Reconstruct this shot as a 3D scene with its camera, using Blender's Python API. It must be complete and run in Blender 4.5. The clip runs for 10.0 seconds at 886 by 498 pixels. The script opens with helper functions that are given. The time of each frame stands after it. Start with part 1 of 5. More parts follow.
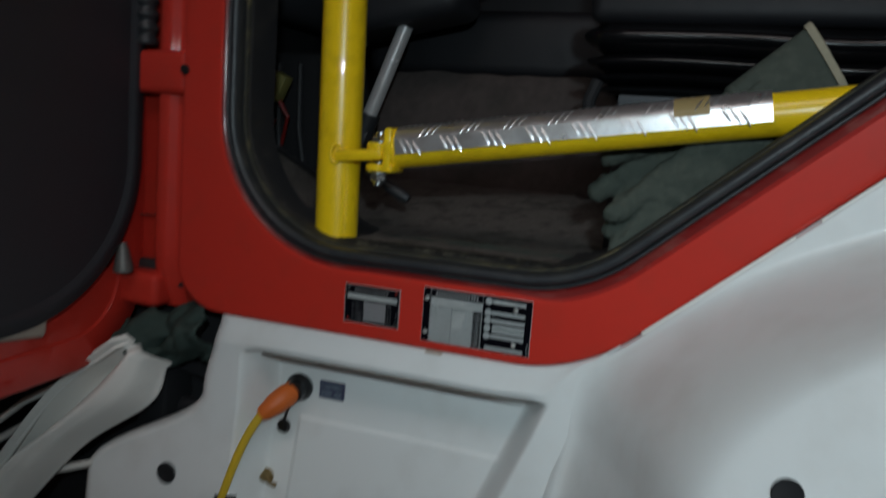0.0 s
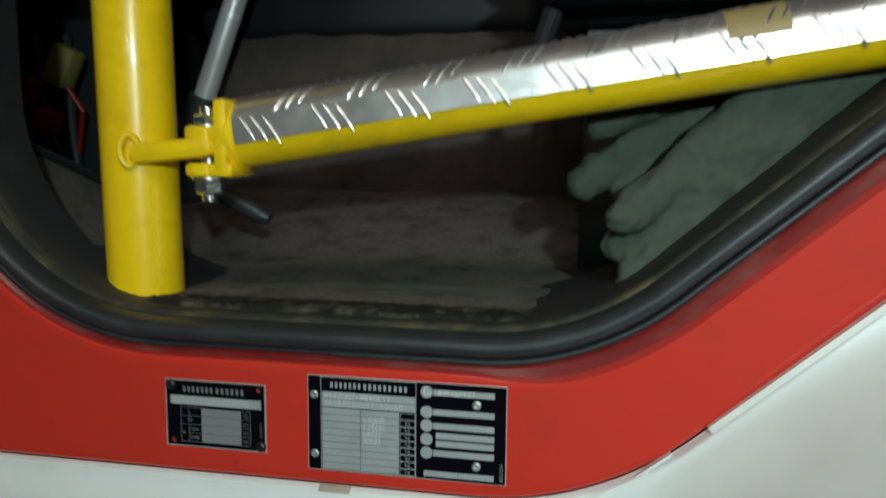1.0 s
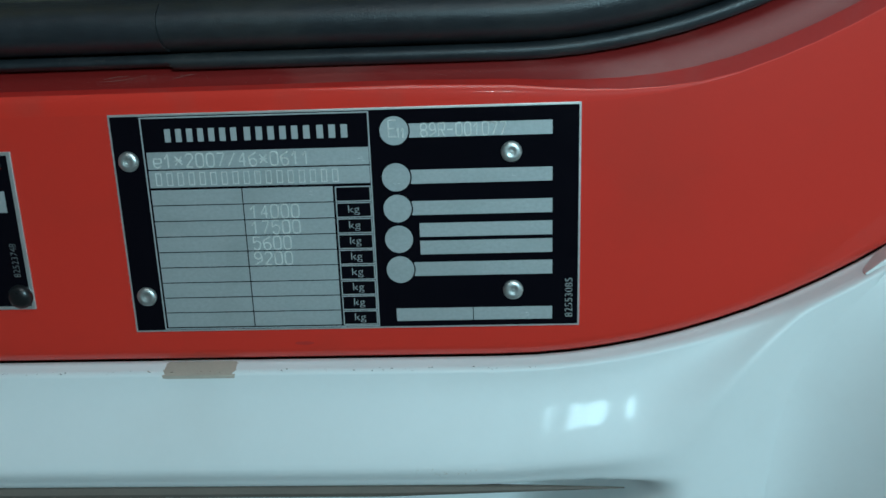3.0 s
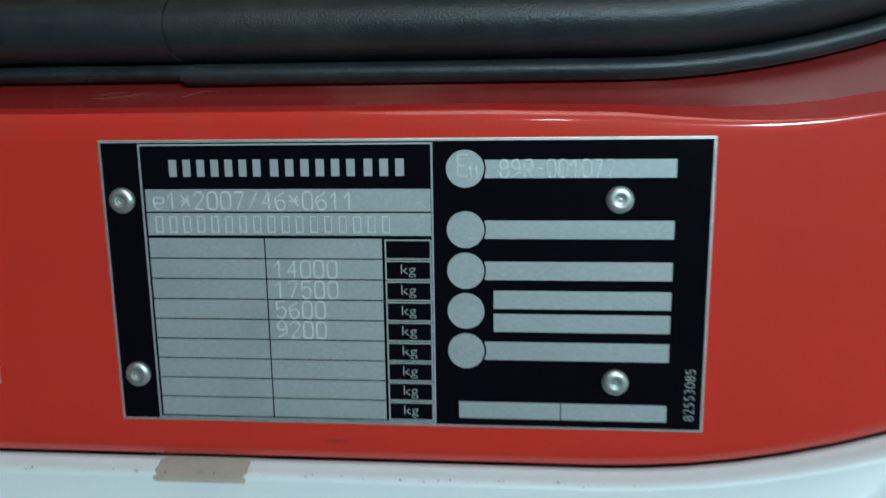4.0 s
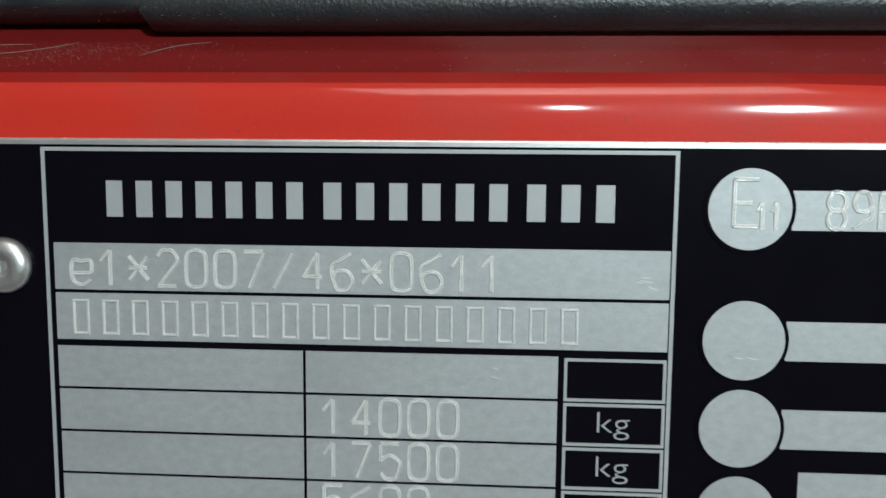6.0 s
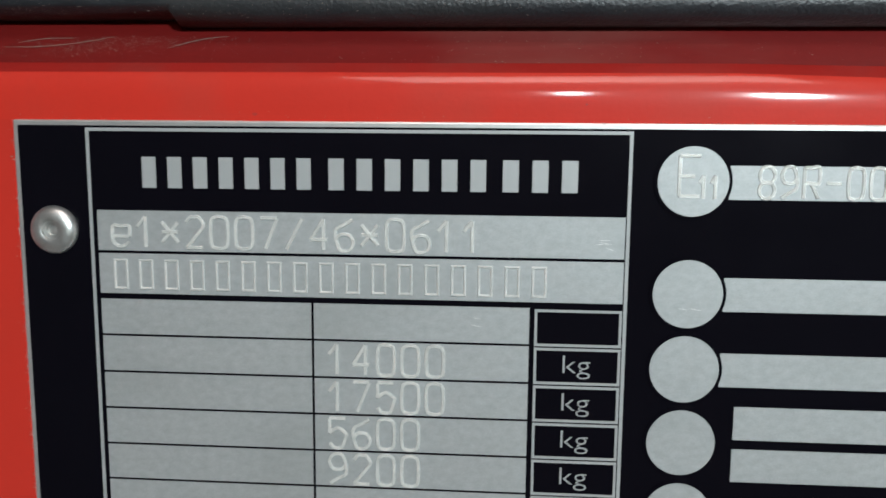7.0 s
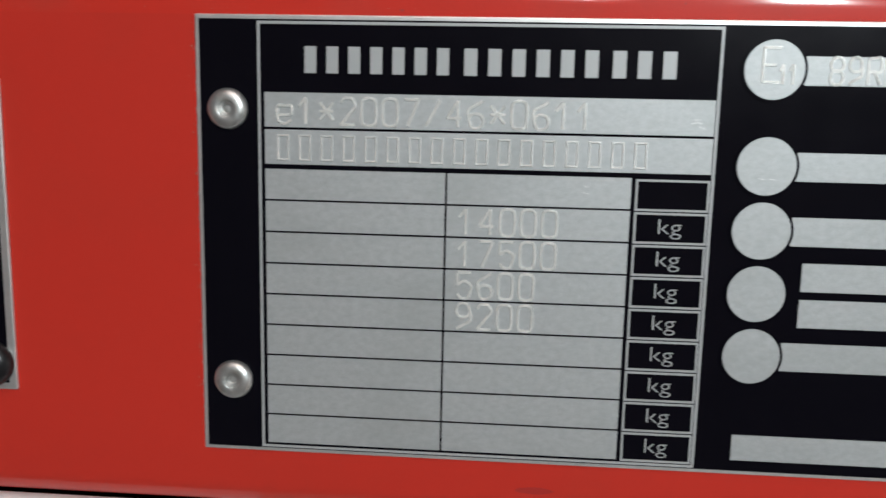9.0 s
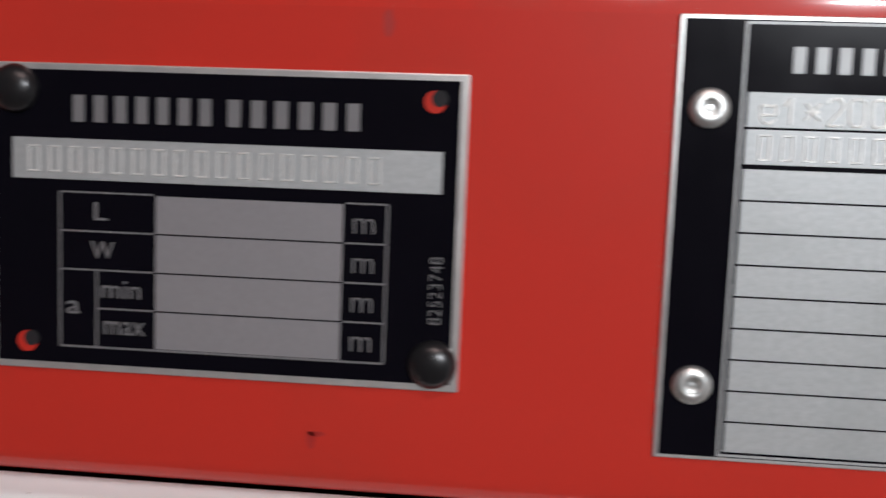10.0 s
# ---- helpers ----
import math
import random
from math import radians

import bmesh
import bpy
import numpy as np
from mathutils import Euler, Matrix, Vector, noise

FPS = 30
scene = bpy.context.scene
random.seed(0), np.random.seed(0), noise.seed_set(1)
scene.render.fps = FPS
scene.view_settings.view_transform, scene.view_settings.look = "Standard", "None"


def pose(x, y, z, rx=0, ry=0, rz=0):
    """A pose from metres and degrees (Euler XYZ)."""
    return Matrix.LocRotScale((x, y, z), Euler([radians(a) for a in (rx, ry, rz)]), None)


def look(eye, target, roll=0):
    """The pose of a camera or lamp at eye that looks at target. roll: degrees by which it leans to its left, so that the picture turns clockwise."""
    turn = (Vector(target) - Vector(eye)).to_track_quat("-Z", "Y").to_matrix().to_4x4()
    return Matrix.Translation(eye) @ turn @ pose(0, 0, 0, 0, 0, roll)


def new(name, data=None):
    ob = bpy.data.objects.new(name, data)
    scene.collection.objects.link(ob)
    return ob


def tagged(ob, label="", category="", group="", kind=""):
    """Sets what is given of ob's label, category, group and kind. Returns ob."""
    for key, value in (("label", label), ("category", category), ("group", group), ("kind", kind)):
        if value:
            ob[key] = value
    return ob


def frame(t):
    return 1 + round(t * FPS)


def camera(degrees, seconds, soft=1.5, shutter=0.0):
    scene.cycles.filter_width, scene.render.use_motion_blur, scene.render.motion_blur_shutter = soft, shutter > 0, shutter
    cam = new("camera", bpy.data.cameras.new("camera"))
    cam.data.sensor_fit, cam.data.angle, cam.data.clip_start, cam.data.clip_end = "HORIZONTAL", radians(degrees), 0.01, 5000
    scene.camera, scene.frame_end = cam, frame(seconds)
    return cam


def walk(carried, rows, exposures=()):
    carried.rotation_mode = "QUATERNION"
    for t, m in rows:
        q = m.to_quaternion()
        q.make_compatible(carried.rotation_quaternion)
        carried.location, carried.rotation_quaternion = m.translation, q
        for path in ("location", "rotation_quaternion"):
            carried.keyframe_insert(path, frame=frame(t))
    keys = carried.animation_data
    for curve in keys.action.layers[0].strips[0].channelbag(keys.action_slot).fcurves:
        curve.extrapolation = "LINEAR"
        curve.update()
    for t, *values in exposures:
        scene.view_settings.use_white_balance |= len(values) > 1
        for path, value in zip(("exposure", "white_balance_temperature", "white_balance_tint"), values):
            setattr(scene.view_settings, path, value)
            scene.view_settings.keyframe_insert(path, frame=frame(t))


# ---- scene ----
cam = camera(58.0, 10.0, soft=1.5, shutter=0.3)
# seconds, eye x, y, z, then yaw, pitch, roll in degrees
ROWS = [
    (0, 0.3855, -0.9755, 1.1890, 20.43, -7.47, 4.36),
    (0.3, 0.3343, -0.8405, 1.2235, 17.90, -3.31, 2.09),
    (0.5, 0.3026, -0.7518, 1.2283, 16.19, -2.27, 1.67),
    (0.8, 0.2517, -0.6220, 1.1964, 13.41, -4.18, 0.92),
    (1, 0.2159, -0.5485, 1.1636, 11.70, -6.79, 0.47),
    (1.3, 0.1612, -0.4549, 1.1140, 8.32, -10.84, 0.26),
    (1.5, 0.1297, -0.4013, 1.0840, 6.04, -14.40, 0.05),
    (1.8, 0.1065, -0.3447, 1.0678, 2.64, -16.83, -0.31),
    (2, 0.1017, -0.3233, 1.0562, 0.22, -16.84, -0.30),
    (2.2, 0.1045, -0.3006, 1.0415, -1.09, -16.35, -0.44),
    (3.3, 0.1190, -0.2428, 1.0204, 4.41, -14.63, -2.12),
    (3.5, 0.1133, -0.2347, 1.0206, 5.02, -14.30, -1.82),
    (4, 0.1032, -0.1919, 1.0108, 5.20, -11.15, -0.75),
    (4.5, 0.0733, -0.1169, 1.0002, 4.19, -7.38, 0.42),
    (5, 0.0624, -0.0838, 0.9994, 3.43, -5.21, 0.60),
    (5.5, 0.0588, -0.0859, 0.9973, 3.11, -5.14, 0.82),
    (5.7, 0.0600, -0.0869, 0.9975, 3.35, -5.60, 0.65),
    (6.8, 0.0690, -0.1060, 0.9967, 3.99, -6.95, 0.44),
    (7, 0.0664, -0.1065, 0.9976, 4.01, -7.73, 0.48),
    (7.5, 0.0633, -0.1110, 0.9908, 3.50, -8.27, 0.79),
    (8, 0.0605, -0.1159, 0.9888, 4.08, -8.87, 0.93),
    (8.5, 0.0598, -0.1234, 0.9871, 4.38, -9.77, 1.10),
    (9, 0.0500, -0.1299, 0.9832, 4.04, -8.85, 1.25),
    (9.5, 0.0200, -0.1300, 0.9805, 3.71, -7.72, 1.58),
    (10, -0.0262, -0.1347, 0.9721, 4.57, -5.08, 2.26),
]
EXPOSURES = [(0, -1.52, 5700, 1), (0.5, -1.20, 6150, -3), (1.0, -0.70, 5850, -10), (1.5, -0.24, 4950, -15), (2.0, -0.52, 4700, -19), (3.5, -1.08, 4850, -17), (4.0, -0.80, 5050, -12), (4.5, -0.48, 5400, -3),
             (5.5, -0.46, 5800, 1), (7.0, -0.36, 6050, 6), (8.0, -0.38, 6150, 7), (9.0, -0.54, 6250, 11), (10.0, -0.48, 6350, 18)]
walk(cam, [(t, pose(x, y, z, 90 + pitch, 0, yaw) @ pose(0, 0, 0, 0, 0, roll)) for t, x, y, z, yaw, pitch, roll in ROWS], EXPOSURES)

# ---- world, lamps ----
world = bpy.data.worlds.new("garage_air")
scene.world = world
world.use_nodes = True
world.node_tree.nodes["Background"].inputs[0].default_value = (0.9, 0.8, 0.75, 1)
world.node_tree.nodes["Background"].inputs[1].default_value = 0.01


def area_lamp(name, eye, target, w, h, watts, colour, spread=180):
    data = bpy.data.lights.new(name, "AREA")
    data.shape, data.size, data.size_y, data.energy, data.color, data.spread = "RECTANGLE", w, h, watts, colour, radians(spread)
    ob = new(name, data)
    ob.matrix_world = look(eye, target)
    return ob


# small cool panels behind the viewer, standing still for a diode lamp carried along
area_lamp("carried_lamp_stand_in", (0.60, -1.36, 1.44), (0.20, 0.0, 1.03), 0.05, 0.035, 5.2, (0.93, 1.0, 0.99), 92)
# weaker second panel, added for a highlight on the rolled edge
area_lamp("carried_lamp_stand_in", (0.19, -1.30, 1.43), (0.20, 0.0, 1.03), 0.03, 0.035, 0.42, (0.93, 1.0, 0.99), 92)
# unseen warm overhead light under the garage ceiling; the first faces up, added as soft fill
area_lamp("warm_overhead_fill", (0.5, -2.2, 2.75), (0.5, -2.4, 3.2), 1.2, 0.12, 48.0, (1.0, 0.76, 0.68))
area_lamp("warm_overhead_fill", (0.3, -1.6, 2.85), (0.1, -1.0, 0.0), 1.4, 0.7, 20.0, (1.0, 0.82, 0.75))


# ---- materials ----
def mat(name, colour, rough=0.5, metal=0.0, coat=0.0, spread=0.08, scale=60.0, fine=900.0, bump=0.05, depth=0.0006,
        dirt=None, dirt_amount=0.0, dirt_scale=14.0, rough_var=0.08, stretch=(1, 1, 1), spec=0.5, coat_rough=0.04):
    """A painted, moulded or woven surface: colour and roughness vary at two scales, with fine relief and patches of dirt."""
    m = bpy.data.materials.new(name)
    m.use_nodes = True
    nt = m.node_tree
    n, l = nt.nodes, nt.links
    b = n["Principled BSDF"]
    co = n.new("ShaderNodeTexCoord")
    mp = n.new("ShaderNodeMapping")
    mp.inputs["Scale"].default_value = stretch
    l.new(co.outputs["Object"], mp.inputs["Vector"])

    def noise_node(s, detail=4.0):
        t = n.new("ShaderNodeTexNoise")
        t.inputs["Scale"].default_value, t.inputs["Detail"].default_value = s, detail
        l.new(mp.outputs[0], t.inputs["Vector"])
        return t
    big, small = noise_node(scale), noise_node(fine, 2.0)
    mix = n.new("ShaderNodeMix")
    mix.data_type, mix.blend_type = "RGBA", "MIX"
    dark = tuple(c * (1 - spread) for c in colour)
    light = tuple(min(1, c * (1 + spread)) for c in colour)
    mix.inputs[6].default_value, mix.inputs[7].default_value = (*dark, 1), (*light, 1)
    add = n.new("ShaderNodeMath")
    add.operation = "MULTIPLY_ADD"
    add.inputs[1].default_value, add.inputs[2].default_value = 0.4, 0.3
    l.new(small.outputs[0], add.inputs[0])
    add2 = n.new("ShaderNodeMath")
    add2.operation = "MULTIPLY_ADD"
    add2.inputs[1].default_value = 0.6
    l.new(big.outputs[0], add2.inputs[0])
    l.new(add.outputs[0], add2.inputs[2])
    sub = n.new("ShaderNodeMath")
    sub.operation = "SUBTRACT"
    sub.inputs[1].default_value = 0.3
    l.new(add2.outputs[0], sub.inputs[0])
    l.new(sub.outputs[0], mix.inputs[0])
    out = mix.outputs[2]
    if dirt:
        ramp = n.new("ShaderNodeMapRange")
        ramp.inputs[1].default_value, ramp.inputs[2].default_value = 0.5, 0.72
        ramp.inputs[4].default_value = dirt_amount
        l.new(noise_node(dirt_scale, 9.0).outputs[0], ramp.inputs[0])
        mix2 = n.new("ShaderNodeMix")
        mix2.data_type = "RGBA"
        mix2.inputs[7].default_value = (*dirt, 1)
        l.new(ramp.outputs[0], mix2.inputs[0])
        l.new(out, mix2.inputs[6])
        out = mix2.outputs[2]
    l.new(out, b.inputs["Base Color"])
    rr = n.new("ShaderNodeMapRange")
    rr.inputs[3].default_value, rr.inputs[4].default_value = max(0.02, rough - rough_var), min(1, rough + rough_var)
    l.new(big.outputs[0], rr.inputs[0])
    l.new(rr.outputs[0], b.inputs["Roughness"])
    b.inputs["Metallic"].default_value = metal
    b.inputs["Coat Weight"].default_value = coat
    b.inputs["Coat Roughness"].default_value = coat_rough
    b.inputs["Specular IOR Level"].default_value = spec
    if bump:
        bn = n.new("ShaderNodeBump")
        bn.inputs["Strength"].default_value, bn.inputs["Distance"].default_value = bump, depth
        l.new(small.outputs[0], bn.inputs["Height"])
        l.new(bn.outputs[0], b.inputs["Normal"])
    return m


RED = mat("red_vehicle_paint", (0.55, 0.035, 0.022), 0.45, coat=0.7, coat_rough=0.055, spec=0.12, spread=0.05, scale=9, fine=1800, bump=0.10, depth=0.00012, dirt=(0.30, 0.05, 0.03), dirt_amount=0.16, dirt_scale=26)
RED_EDGE = mat("scratched_red_edge", (0.58, 0.035, 0.021), 0.45, coat=0.7, coat_rough=0.08, spec=0.12, spread=0.08, scale=30, fine=1500, bump=0.12, depth=0.0002, dirt=(0.34, 0.07, 0.05), dirt_amount=0.25, dirt_scale=60)
# two darker reds with the shade of the upturned ledge in their colour
RED_HALF_SHADED = mat("half_shaded_red_paint", (0.33, 0.018, 0.014), 0.55, coat=0.1, coat_rough=0.2, spec=0.12, spread=0.2, scale=60, fine=1800, bump=0.08, depth=0.0002, dirt=(0.26, 0.06, 0.05), dirt_amount=0.3, dirt_scale=75)
RED_SHADED_DUSTY = mat("shaded_dusty_red_paint", (0.17, 0.009, 0.008), 0.5, coat=0.35, coat_rough=0.16, spec=0.25, spread=0.25, scale=60, fine=1800, bump=0.08, depth=0.0002, dirt=(0.22, 0.085, 0.07), dirt_amount=0.5, dirt_scale=60, stretch=(0.35, 1, 1))
WHITE = mat("white_moulded_plastic", (0.80, 0.815, 0.81), 0.40, coat=0.08, coat_rough=0.08, spread=0.03, scale=7, fine=420, bump=0.02, dirt=(0.55, 0.52, 0.48), dirt_amount=0.25, dirt_scale=11)
WHITE_DULL = mat("dull_white_plastic", (0.80, 0.78, 0.74), 0.35, coat=0.3, spread=0.06, scale=12, fine=400, bump=0.03, dirt=(0.45, 0.42, 0.37), dirt_amount=0.4, dirt_scale=9)
RUBBER = mat("black_rubber", (0.025, 0.027, 0.031), 0.41, spread=0.4, scale=220, fine=2100, bump=0.40, depth=0.0003, rough_var=0.16, dirt=(0.07, 0.068, 0.06), dirt_amount=0.35, dirt_scale=30)
TRIM = mat("black_grained_plastic", (0.022, 0.022, 0.025), 0.55, spread=0.2, scale=40, fine=1200, bump=0.3, depth=0.0004, dirt=(0.06, 0.055, 0.048), dirt_amount=0.4, dirt_scale=18)
GREY_TRIM = mat("dark_grey_plastic", (0.026, 0.027, 0.031), 0.5, spread=0.15, scale=30, fine=900, bump=0.2, depth=0.0004)
CARPET = mat("worn_dirty_carpet", (0.170, 0.150, 0.136), 0.95, spread=0.6, scale=150, fine=700, bump=1.0, depth=0.004, dirt=(0.06, 0.056, 0.05), dirt_amount=0.8, dirt_scale=30, spec=0.1)
CARPET_GREEN = mat("greenish_black_mat", (0.085, 0.098, 0.086), 0.9, spread=0.3, scale=30, fine=1300, bump=0.8, depth=0.002, dirt=(0.16, 0.135, 0.12), dirt_amount=0.8, dirt_scale=35, spec=0.15)
YELLOW = mat("yellow_gloss_paint", (0.98, 0.65, 0.003), 0.30, coat=0.5, spread=0.05, scale=25, fine=700, bump=0.04, dirt=(0.42, 0.25, 0.01), dirt_amount=0.25, dirt_scale=38)
TREAD = mat("worn_checker_aluminium", (0.95, 0.91, 0.90), 0.31, metal=0.9, spread=0.15, scale=50, fine=420, bump=0.10, depth=0.0008, rough_var=0.10, dirt=(0.55, 0.48, 0.45), dirt_amount=0.3, dirt_scale=70)
ZINC = mat("zinc_plated_steel", (0.72, 0.75, 0.76), 0.28, metal=1.0, spread=0.1, scale=80, fine=900, bump=0.06)
CHROME = mat("chromed_tube", (0.90, 0.90, 0.90), 0.24, metal=0.55, spread=0.04, scale=40, bump=0.02)
PLATE_METAL = mat("brushed_plate_aluminium", (0.46, 0.485, 0.485), 0.50, metal=0.40, spec=0.3, spread=0.3, scale=1100, fine=5600, bump=0.10, depth=0.00008, stretch=(0.7, 1, 1), rough_var=0.05, dirt=(0.33, 0.35, 0.34), dirt_amount=0.4, dirt_scale=60)
PLATE_EDGE = mat("bare_aluminium_edge", (0.72, 0.72, 0.70), 0.36, metal=0.7, spread=0.15, scale=400, fine=2600, bump=0.1, depth=0.0001)
PLATE_BLACK = mat("black_plate_print", (0.0040, 0.0037, 0.0062), 0.22, spec=0.07, spread=0.2, scale=120, fine=2500, bump=0.05, depth=0.00006, rough_var=0.06)
PLATE_SILVER = mat("silver_plate_print", (0.42, 0.44, 0.44), 0.5, metal=0.2, spread=0.05, scale=300, fine=2500, bump=0.05, depth=0.00005)
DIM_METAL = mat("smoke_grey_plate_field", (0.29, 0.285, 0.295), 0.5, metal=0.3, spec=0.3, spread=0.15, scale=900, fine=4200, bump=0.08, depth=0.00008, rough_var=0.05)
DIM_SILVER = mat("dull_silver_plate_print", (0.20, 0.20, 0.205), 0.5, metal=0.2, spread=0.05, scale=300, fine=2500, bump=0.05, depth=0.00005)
STAMP = mat("stamped_characters", (0.80, 0.82, 0.78), 0.34, spec=0.4, metal=0.45, spread=0.25, scale=1400, fine=3600, bump=0.55, depth=0.00014, rough_var=0.12)
RIVET = mat("aluminium_rivet", (0.66, 0.67, 0.65), 0.40, metal=0.85, spread=0.18, scale=500, fine=2500, bump=0.25, depth=0.00012, dirt=(0.30, 0.31, 0.26), dirt_amount=0.5, dirt_scale=420)
BLACK_CAP = mat("black_rivet_cap", (0.012, 0.012, 0.013), 0.3, spread=0.2, scale=300, fine=2500, bump=0.05, depth=0.0001)
SUEDE = mat("grey_green_suede", (0.078, 0.090, 0.076), 0.92, spread=0.3, scale=45, fine=1100, bump=0.6, depth=0.0015, dirt=(0.13, 0.14, 0.115), dirt_amount=0.4, dirt_scale=70, spec=0.15)
HEM = mat("beige_hem_tape", (0.36, 0.33, 0.24), 0.85, spread=0.2, scale=120, fine=1500, bump=0.4, depth=0.0006)
TAPE = mat("yellowed_adhesive_tape", (0.36, 0.27, 0.12), 0.35, spread=0.2, scale=60, fine=500, bump=0.1)
RAG = mat("grey_green_rag", (0.05, 0.068, 0.06), 0.95, spread=0.25, scale=40, fine=900, bump=0.6, depth=0.002, spec=0.1)
# near-black with the shade of gaps and holes put into its colour
VOID = mat("deep_shade_black", (0.010, 0.010, 0.012), 0.8, spread=0.3, scale=20, fine=300, bump=0.2)
ORANGE = mat("orange_plug_rubber", (0.60, 0.13, 0.015), 0.5, spread=0.12, scale=80, fine=900, bump=0.2)
CABLE = mat("yellow_cable_sheath", (0.62, 0.42, 0.02), 0.45, spread=0.1, scale=60, fine=900, bump=0.1)
LABEL_BLUE = mat("blue_grey_label", (0.055, 0.06, 0.11), 0.45, spread=0.12, scale=200, fine=1500, bump=0.05)
LABEL_INK = mat("pale_label_print", (0.30, 0.36, 0.40), 0.5, spread=0.1, scale=300, fine=1500, bump=0.03)
SMUDGE = mat("dark_paint_smudge", (0.40, 0.020, 0.014), 0.5, coat=0.3, spread=0.2, scale=200, fine=1200, bump=0.05)
CARPET_DARK = mat("dark_brown_carpet", (0.10, 0.083, 0.078), 0.95, dirt=(0.03, 0.035, 0.032), dirt_amount=0.9, dirt_scale=5, spread=0.5, scale=60, fine=1300, bump=0.8, depth=0.002, spec=0.1)
# grey-brown for the painted shade under the lip and for grime in the joint
SHADE_GRIME_GREY = mat("shade_and_grime_grey", (0.14, 0.12, 0.10), 0.7, spread=0.2, scale=90, fine=900, bump=0.2)
GREY_CLIP = mat("grey_brown_clip", (0.46, 0.40, 0.33), 0.6, spread=0.2, scale=90, fine=900, bump=0.2)
WIRE_RED = mat("red_wire_plastic", (0.20, 0.012, 0.01), 0.5, spread=0.1, scale=90, bump=0.05)
WIRE_YELLOW = mat("pale_yellow_plastic", (0.22, 0.20, 0.06), 0.5, spread=0.1, scale=90, bump=0.05)
DUST = mat("pale_dust", (0.32, 0.27, 0.23), 0.9, spread=0.3, scale=300, fine=2500, bump=0.0, spec=0.1)
DIRT_STRIP = mat("dusty_threshold_rubber", (0.024, 0.023, 0.022), 0.85, spread=0.6, scale=160, fine=1400, bump=0.8, depth=0.0012, dirt=(0.15, 0.14, 0.105), dirt_amount=0.85, dirt_scale=55, spec=0.15)
OLIVE_STRIP = mat("dusty_olive_strip", (0.040, 0.039, 0.032), 0.8, spread=0.5, scale=140, fine=1400, bump=0.5, depth=0.0008, dirt=(0.13, 0.11, 0.06), dirt_amount=0.7, dirt_scale=38, spec=0.2)
SEAT_GREY = mat("dark_seat_plastic", (0.009, 0.009, 0.012), 0.6, spread=0.2, scale=30, fine=900, bump=0.2, depth=0.0004)
DULL_GREY = mat("dull_blue_grey_steel", (0.085, 0.095, 0.105), 0.55, spread=0.15, scale=60, fine=900, bump=0.1)
BELLOWS = mat("black_bellows_rubber", (0.006, 0.006, 0.007), 0.20, spread=0.25, scale=40, fine=900, bump=0.08, depth=0.0004)
HANDLE_BROWN = mat("dark_brown_plastic", (0.030, 0.019, 0.017), 0.5, spread=0.2, scale=40, fine=900, bump=0.1)
DASH_GREY = mat("grey_dash_plastic", (0.055, 0.056, 0.064), 0.55, spread=0.15, scale=30, fine=900, bump=0.2, depth=0.0004)
DULL_STEEL = mat("dull_grey_steel", (0.16, 0.15, 0.14), 0.5, metal=0.4, spread=0.2, scale=120, fine=1200, bump=0.1)
DOOR_TRIM = mat("black_door_plastic", (0.021, 0.022, 0.027), 0.6, spread=0.25, scale=25, fine=700, bump=0.4, depth=0.0006)
BRASS = mat("tarnished_brass", (0.30, 0.22, 0.10), 0.4, metal=0.8, spread=0.2, scale=120, fine=1200, bump=0.1)
CONCRETE = mat("garage_concrete", (0.20, 0.19, 0.18), 0.85, spread=0.2, scale=3, fine=60, bump=0.3, depth=0.002, dirt=(0.09, 0.085, 0.08), dirt_amount=0.6, dirt_scale=2)
PLASTER = mat("garage_plaster", (0.55, 0.50, 0.46), 0.9, spread=0.1, scale=2, fine=40, bump=0.3, depth=0.002, dirt=(0.2, 0.18, 0.16), dirt_amount=0.5, dirt_scale=1.2)
TYRE = mat("tyre_rubber", (0.014, 0.014, 0.015), 0.75, spread=0.2, scale=40, fine=500, bump=0.3)


# ---- mesh helpers ----
def finish(bm, name, material, smooth=True, angle=35):
    bmesh.ops.recalc_face_normals(bm, faces=bm.faces)
    me = bpy.data.meshes.new(name)
    if smooth:
        for f in bm.faces:
            f.smooth = True
        for e in bm.edges:
            e.smooth = not (len(e.link_faces) == 2 and e.calc_face_angle(0) > radians(angle))
    bm.to_mesh(me)
    bm.free()
    me.materials.append(material)
    return me


def part(name, bm, material, parent, label="", smooth=True, angle=35):
    ob = new(name, finish(bm, name, material, smooth, angle))
    if parent:
        ob.parent = parent
        ob.matrix_parent_inverse = Matrix.Translation(-parent.location)
    return tagged(ob, label)


def thing(name, at, label, category, group="", kind=""):
    ob = new(name)
    ob.empty_display_size = 0.02
    ob.location = at
    return tagged(ob, label, category, group, kind)


def solid(name, bm, material, label, category, kind="", smooth=True, group=""):
    return tagged(new(name, finish(bm, name, material, smooth)), label, category, group, kind)


